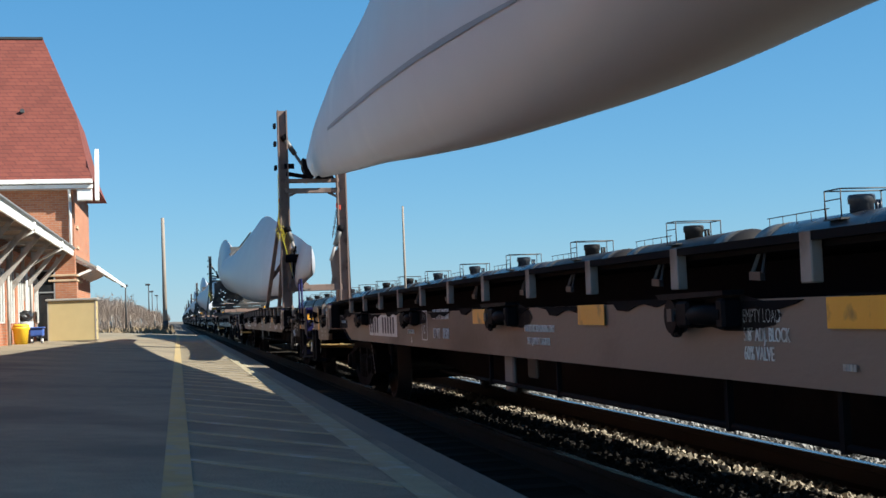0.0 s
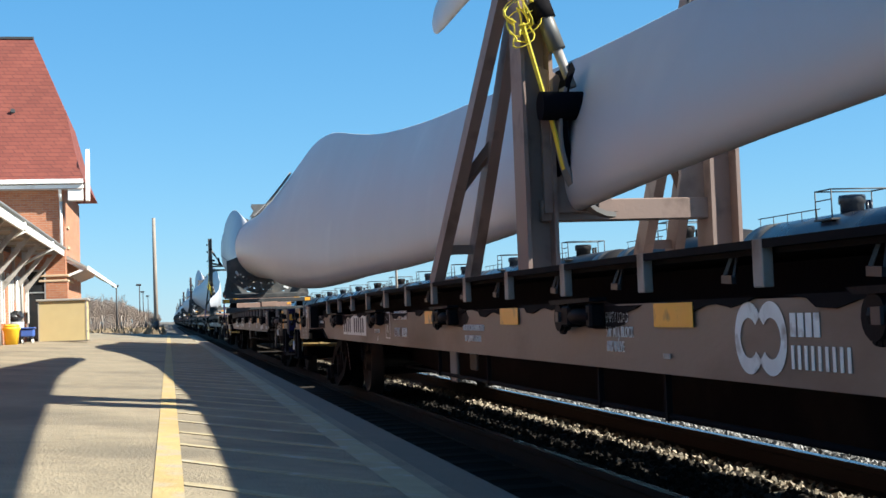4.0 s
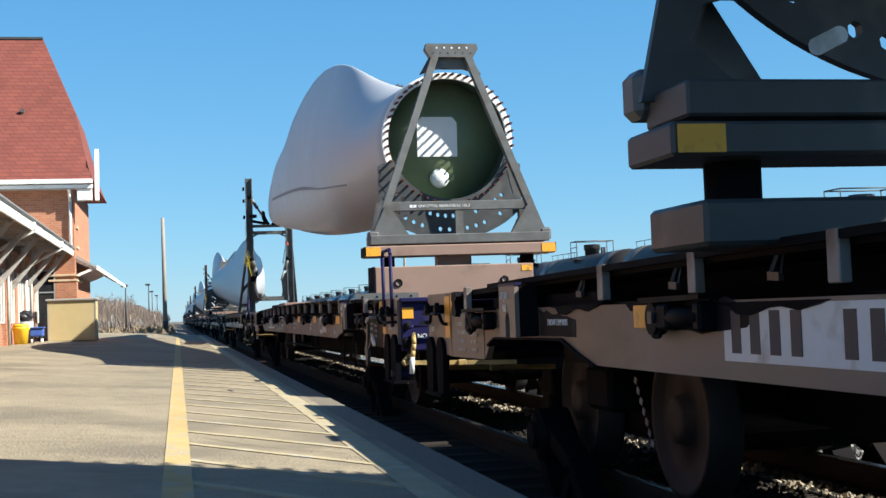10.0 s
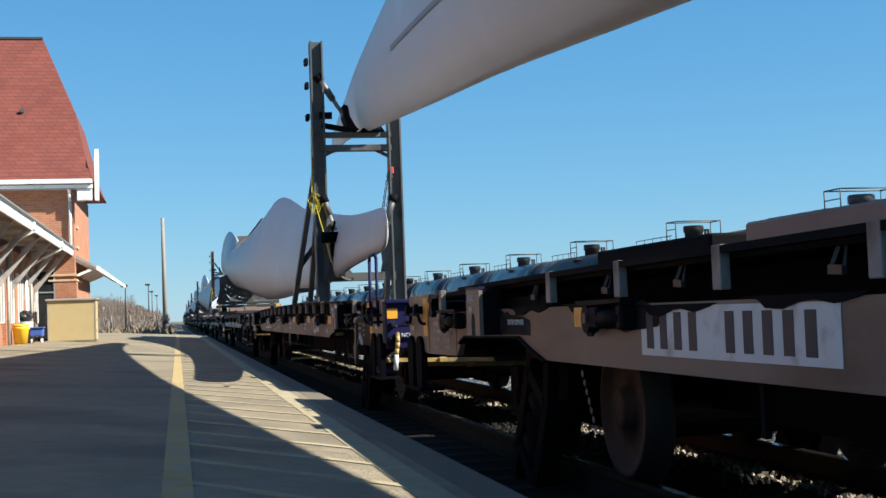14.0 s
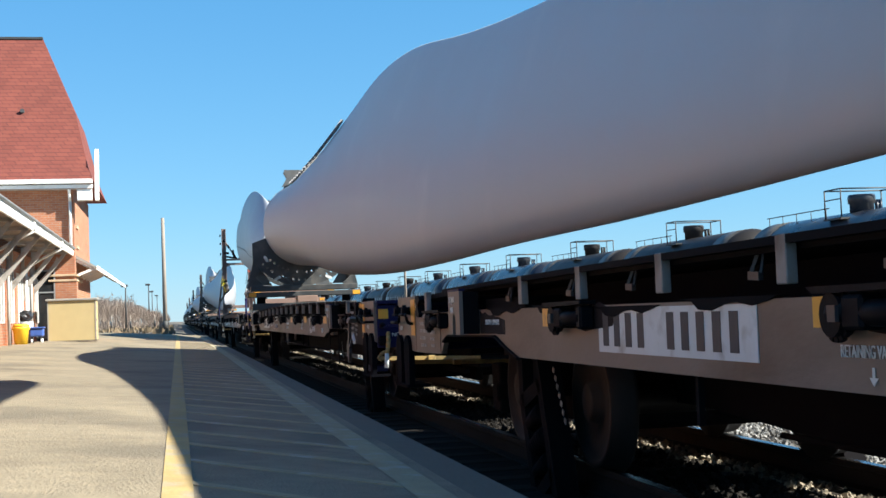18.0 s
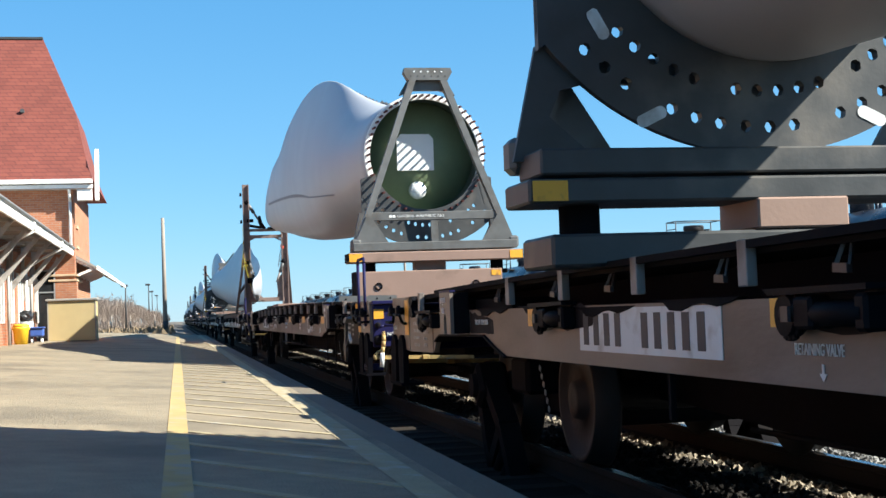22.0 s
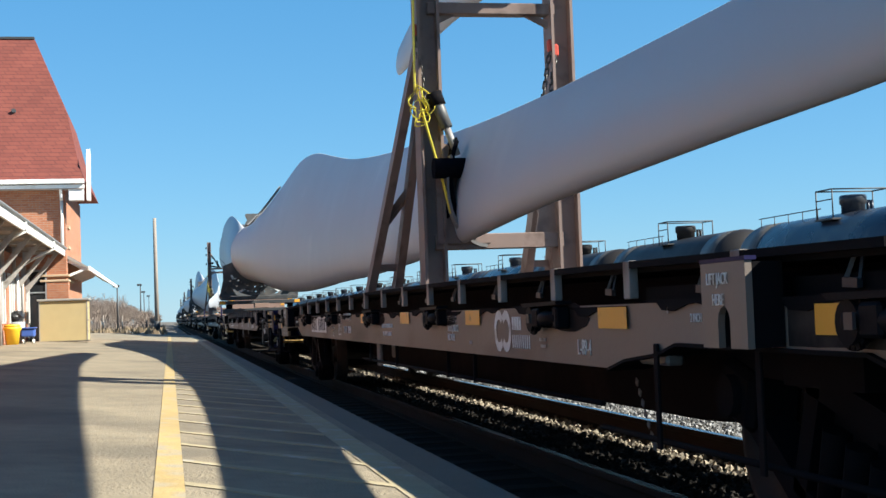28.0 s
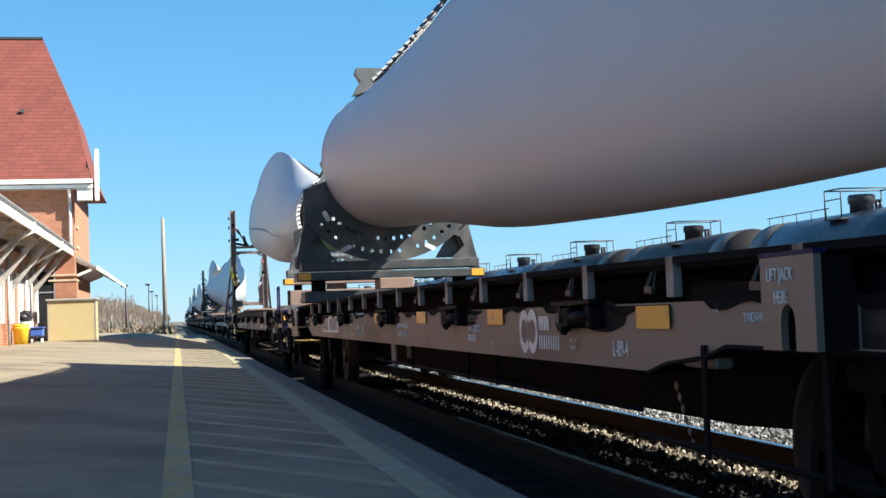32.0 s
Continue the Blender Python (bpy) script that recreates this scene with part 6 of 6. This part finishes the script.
    part("upper_pad", bm, RUBBERSHADE, up)
    for z in (4.7, 5.3, 5.75):
        bm = bmesh.new()
        box(bm, -0.92, -0.85, -0.16, 0.06, z, z + 0.12, 0.01)
        part("strap_winch", bm, BLACK, m)
    # straps and chains
    bm = bmesh.new()
    for a, b in (((-0.84, -0.16, 4.6), (-0.86, -0.17, 3.3)), ((-0.80, -0.20, 3.1), (-0.62, -0.26, 2.35)), ((-0.62, -0.26, 2.35), (-0.55, -0.27, 2.02))):
        beam(bm, a, b, 0.012, 0.07, (0, 1, 0))
    part("strap", bm, STRAP, m, "yellow webbing strap")
    bm = bmesh.new()
    rnd = random.Random(9)
    for j in range(7):
        a0, cx, cz = rnd.uniform(0, 6), -0.80 + rnd.uniform(-0.04, 0.04), 3.15 + rnd.uniform(-0.12, 0.12)
        loop = [(cx + 0.08 * math.cos(a0 + t) + 0.03 * math.sin(3 * t), -0.22 + 0.03 * math.sin(2 * t + j), cz + 0.12 * math.sin(a0 + t) + 0.03 * math.cos(2 * t + j)) for t in [k * 0.28 for k in range(18)]]
        for p, q in zip(loop, loop[1:]):
            beam(bm, p, q, 0.006, 0.028, (0, 1, 0))
    tagged(part("slack_strap", bm, STRAP, m, "tangled slack yellow webbing"), kind="stuff")
    for x0, x1, z0, z1 in ((0.62, 0.48, 3.75, 3.0), (-0.82, -0.74, 3.9, 3.2), (0.68, 0.56, 3.7, 3.0)):
        bm = bmesh.new()
        cnt = 11
        for j in range(cnt):
            f = j / cnt
            p = Vector((x0 + (x1 - x0) * f, -0.1, z0 + (z1 - z0) * f))
            q = Vector((x0 + (x1 - x0) * (f + 1.25 / cnt), -0.1, z0 + (z1 - z0) * (f + 1.25 / cnt)))
            off = Vector((0.018, 0, 0)) if j % 2 else Vector((0, 0.018, 0))
            tube(bm, p + off, q + off, 0.009, seg=5)
            tube(bm, p - off, q - off, 0.009, seg=5)
        ch = part("chain", bm, CHAIN, m, "steel chain")
        bm = bmesh.new()
        box(bm, x0 - 0.03, x0 + 0.03, -0.13, -0.07, z0 - 0.03, z0 + 0.10, 0.015)
        part("chain_hook", bm, RED, ch, "red chain hook")
    return m


def deck_plate():
    d = thing("deck_skid", "low flat brown steel skid lying on the deck", "skid", "skids on the decks")
    bm = bmesh.new()
    box(bm, -1.2, 1.2, 0, 1.6, 1.222, 1.33, 0.01)
    part("skid_top", bm, BOXBROWN, d)
    bm = bmesh.new()
    box(bm, -1.22, -1.0, 1.9, 3.4, 1.222, 1.31, 0.01)
    part("skid_rail", bm, BLACK, d)
    return d


# what the train carries, set by set: a set is three wagons with two blades, tips overlapping at the mast
SETS = range(-1, 7)
SET = 3 * PITCH_M
ROOT_NEAR, MAST_AT, ROOT_FAR = 78.2 - SET, 33.4, 64.7
cargo = []          # (thing, how far from the start of the track, turned about)
TILT, ASKEW, ASIDE = 2.288, 2.55, 0.498


def place(ob, s, m):
    cargo.append((ob, s, m))


def make(source, used):
    if not used:
        return source
    return copy_thing(source, Matrix())


sources = {"blade": blade(), "late_blade": blade(True, 0.7), "far_late_blade": blade(False, 0.7), "far_blade": blade(False), "cradle": cradle(False), "low_cradle": cradle(True), "mast": mast(MAST, "tall brown steel frame clamping two overlapping blade tips"), "grey_mast": mast(MASTGREY, "tall dark grey steel frame clamping two overlapping blade tips"), "bolster": bolster(), "skid": deck_plate(),
           "wagon_hoop": wagon_hoop, "wagon_plain": wagon_plain, "wagon_far": wagon_far}
wagons = []
used = {k: False for k in sources}


def take(kind):
    ob = make(sources[kind], used[kind])
    used[kind] = True
    return ob


for n in SETS:
    s0, near = n * SET, n < 4
    for k in range(1 if n < 0 else 0, 3):
        ob = take("wagon_far" if not near else "wagon_plain" if k == 1 else "wagon_hoop")
        wagons.append(ob)
        place(ob, s0 + FIRST + k * PITCH_M + (0.2 if n < 0 else 0), Matrix())
    kind = "blade" if near else "far_blade"
    if n >= 0:
        place(take(kind), s0 + ROOT_NEAR, pose(ASIDE, 0, 3.5, TILT, 0, ASKEW))
        place(take("cradle"), s0 + ROOT_NEAR, pose(ASIDE, 0, 0))
        place(take("bolster"), s0 + ROOT_NEAR, pose(ASIDE - 0.1, 0, 0))
        place(take("grey_mast" if n in (1, 4) else "mast"), s0 + MAST_AT - (0.35, 0.45, 0)[min(n, 2)], Matrix())
        place(take("skid"), s0 + FIRST + 2 * PITCH_M + 15.5, Matrix())
    place(take("late_blade" if near else "far_late_blade"), s0 + ROOT_FAR, pose(-0.42, 0, 3.232, -2.436, 0, 180 + 2.26))
    place(take("low_cradle"), s0 + ROOT_FAR, pose(-0.47, 0, -0.29, 0, 0, 180 + 1.0))


def run(t):
    """How far the train has come by t seconds; it gathers speed slowly."""
    return 5.874 * t + 0.00915 * t * t


def motions():
    for ob, s, m in cargo:
        base = Matrix.Translation((TRACK, s, 0))
        walk(ob, [(t, Matrix.Translation((0, -run(t), 0)) @ base @ m) for t in range(0, 33)])
    # wheels of the wagons that roll past
    times = [k * 0.1 for k in range(321)]
    for w in wagons[1:11]:
        for truck in w.children:
            if truck.name.startswith("bogie"):
                for axle in truck.children:
                    here = axle.matrix_basis.translation.copy()
                    walk(axle, [(t, Matrix.Translation(here) @ Matrix.Rotation(run(t) / WHEEL_R, 4, "X")) for t in times])


motions()
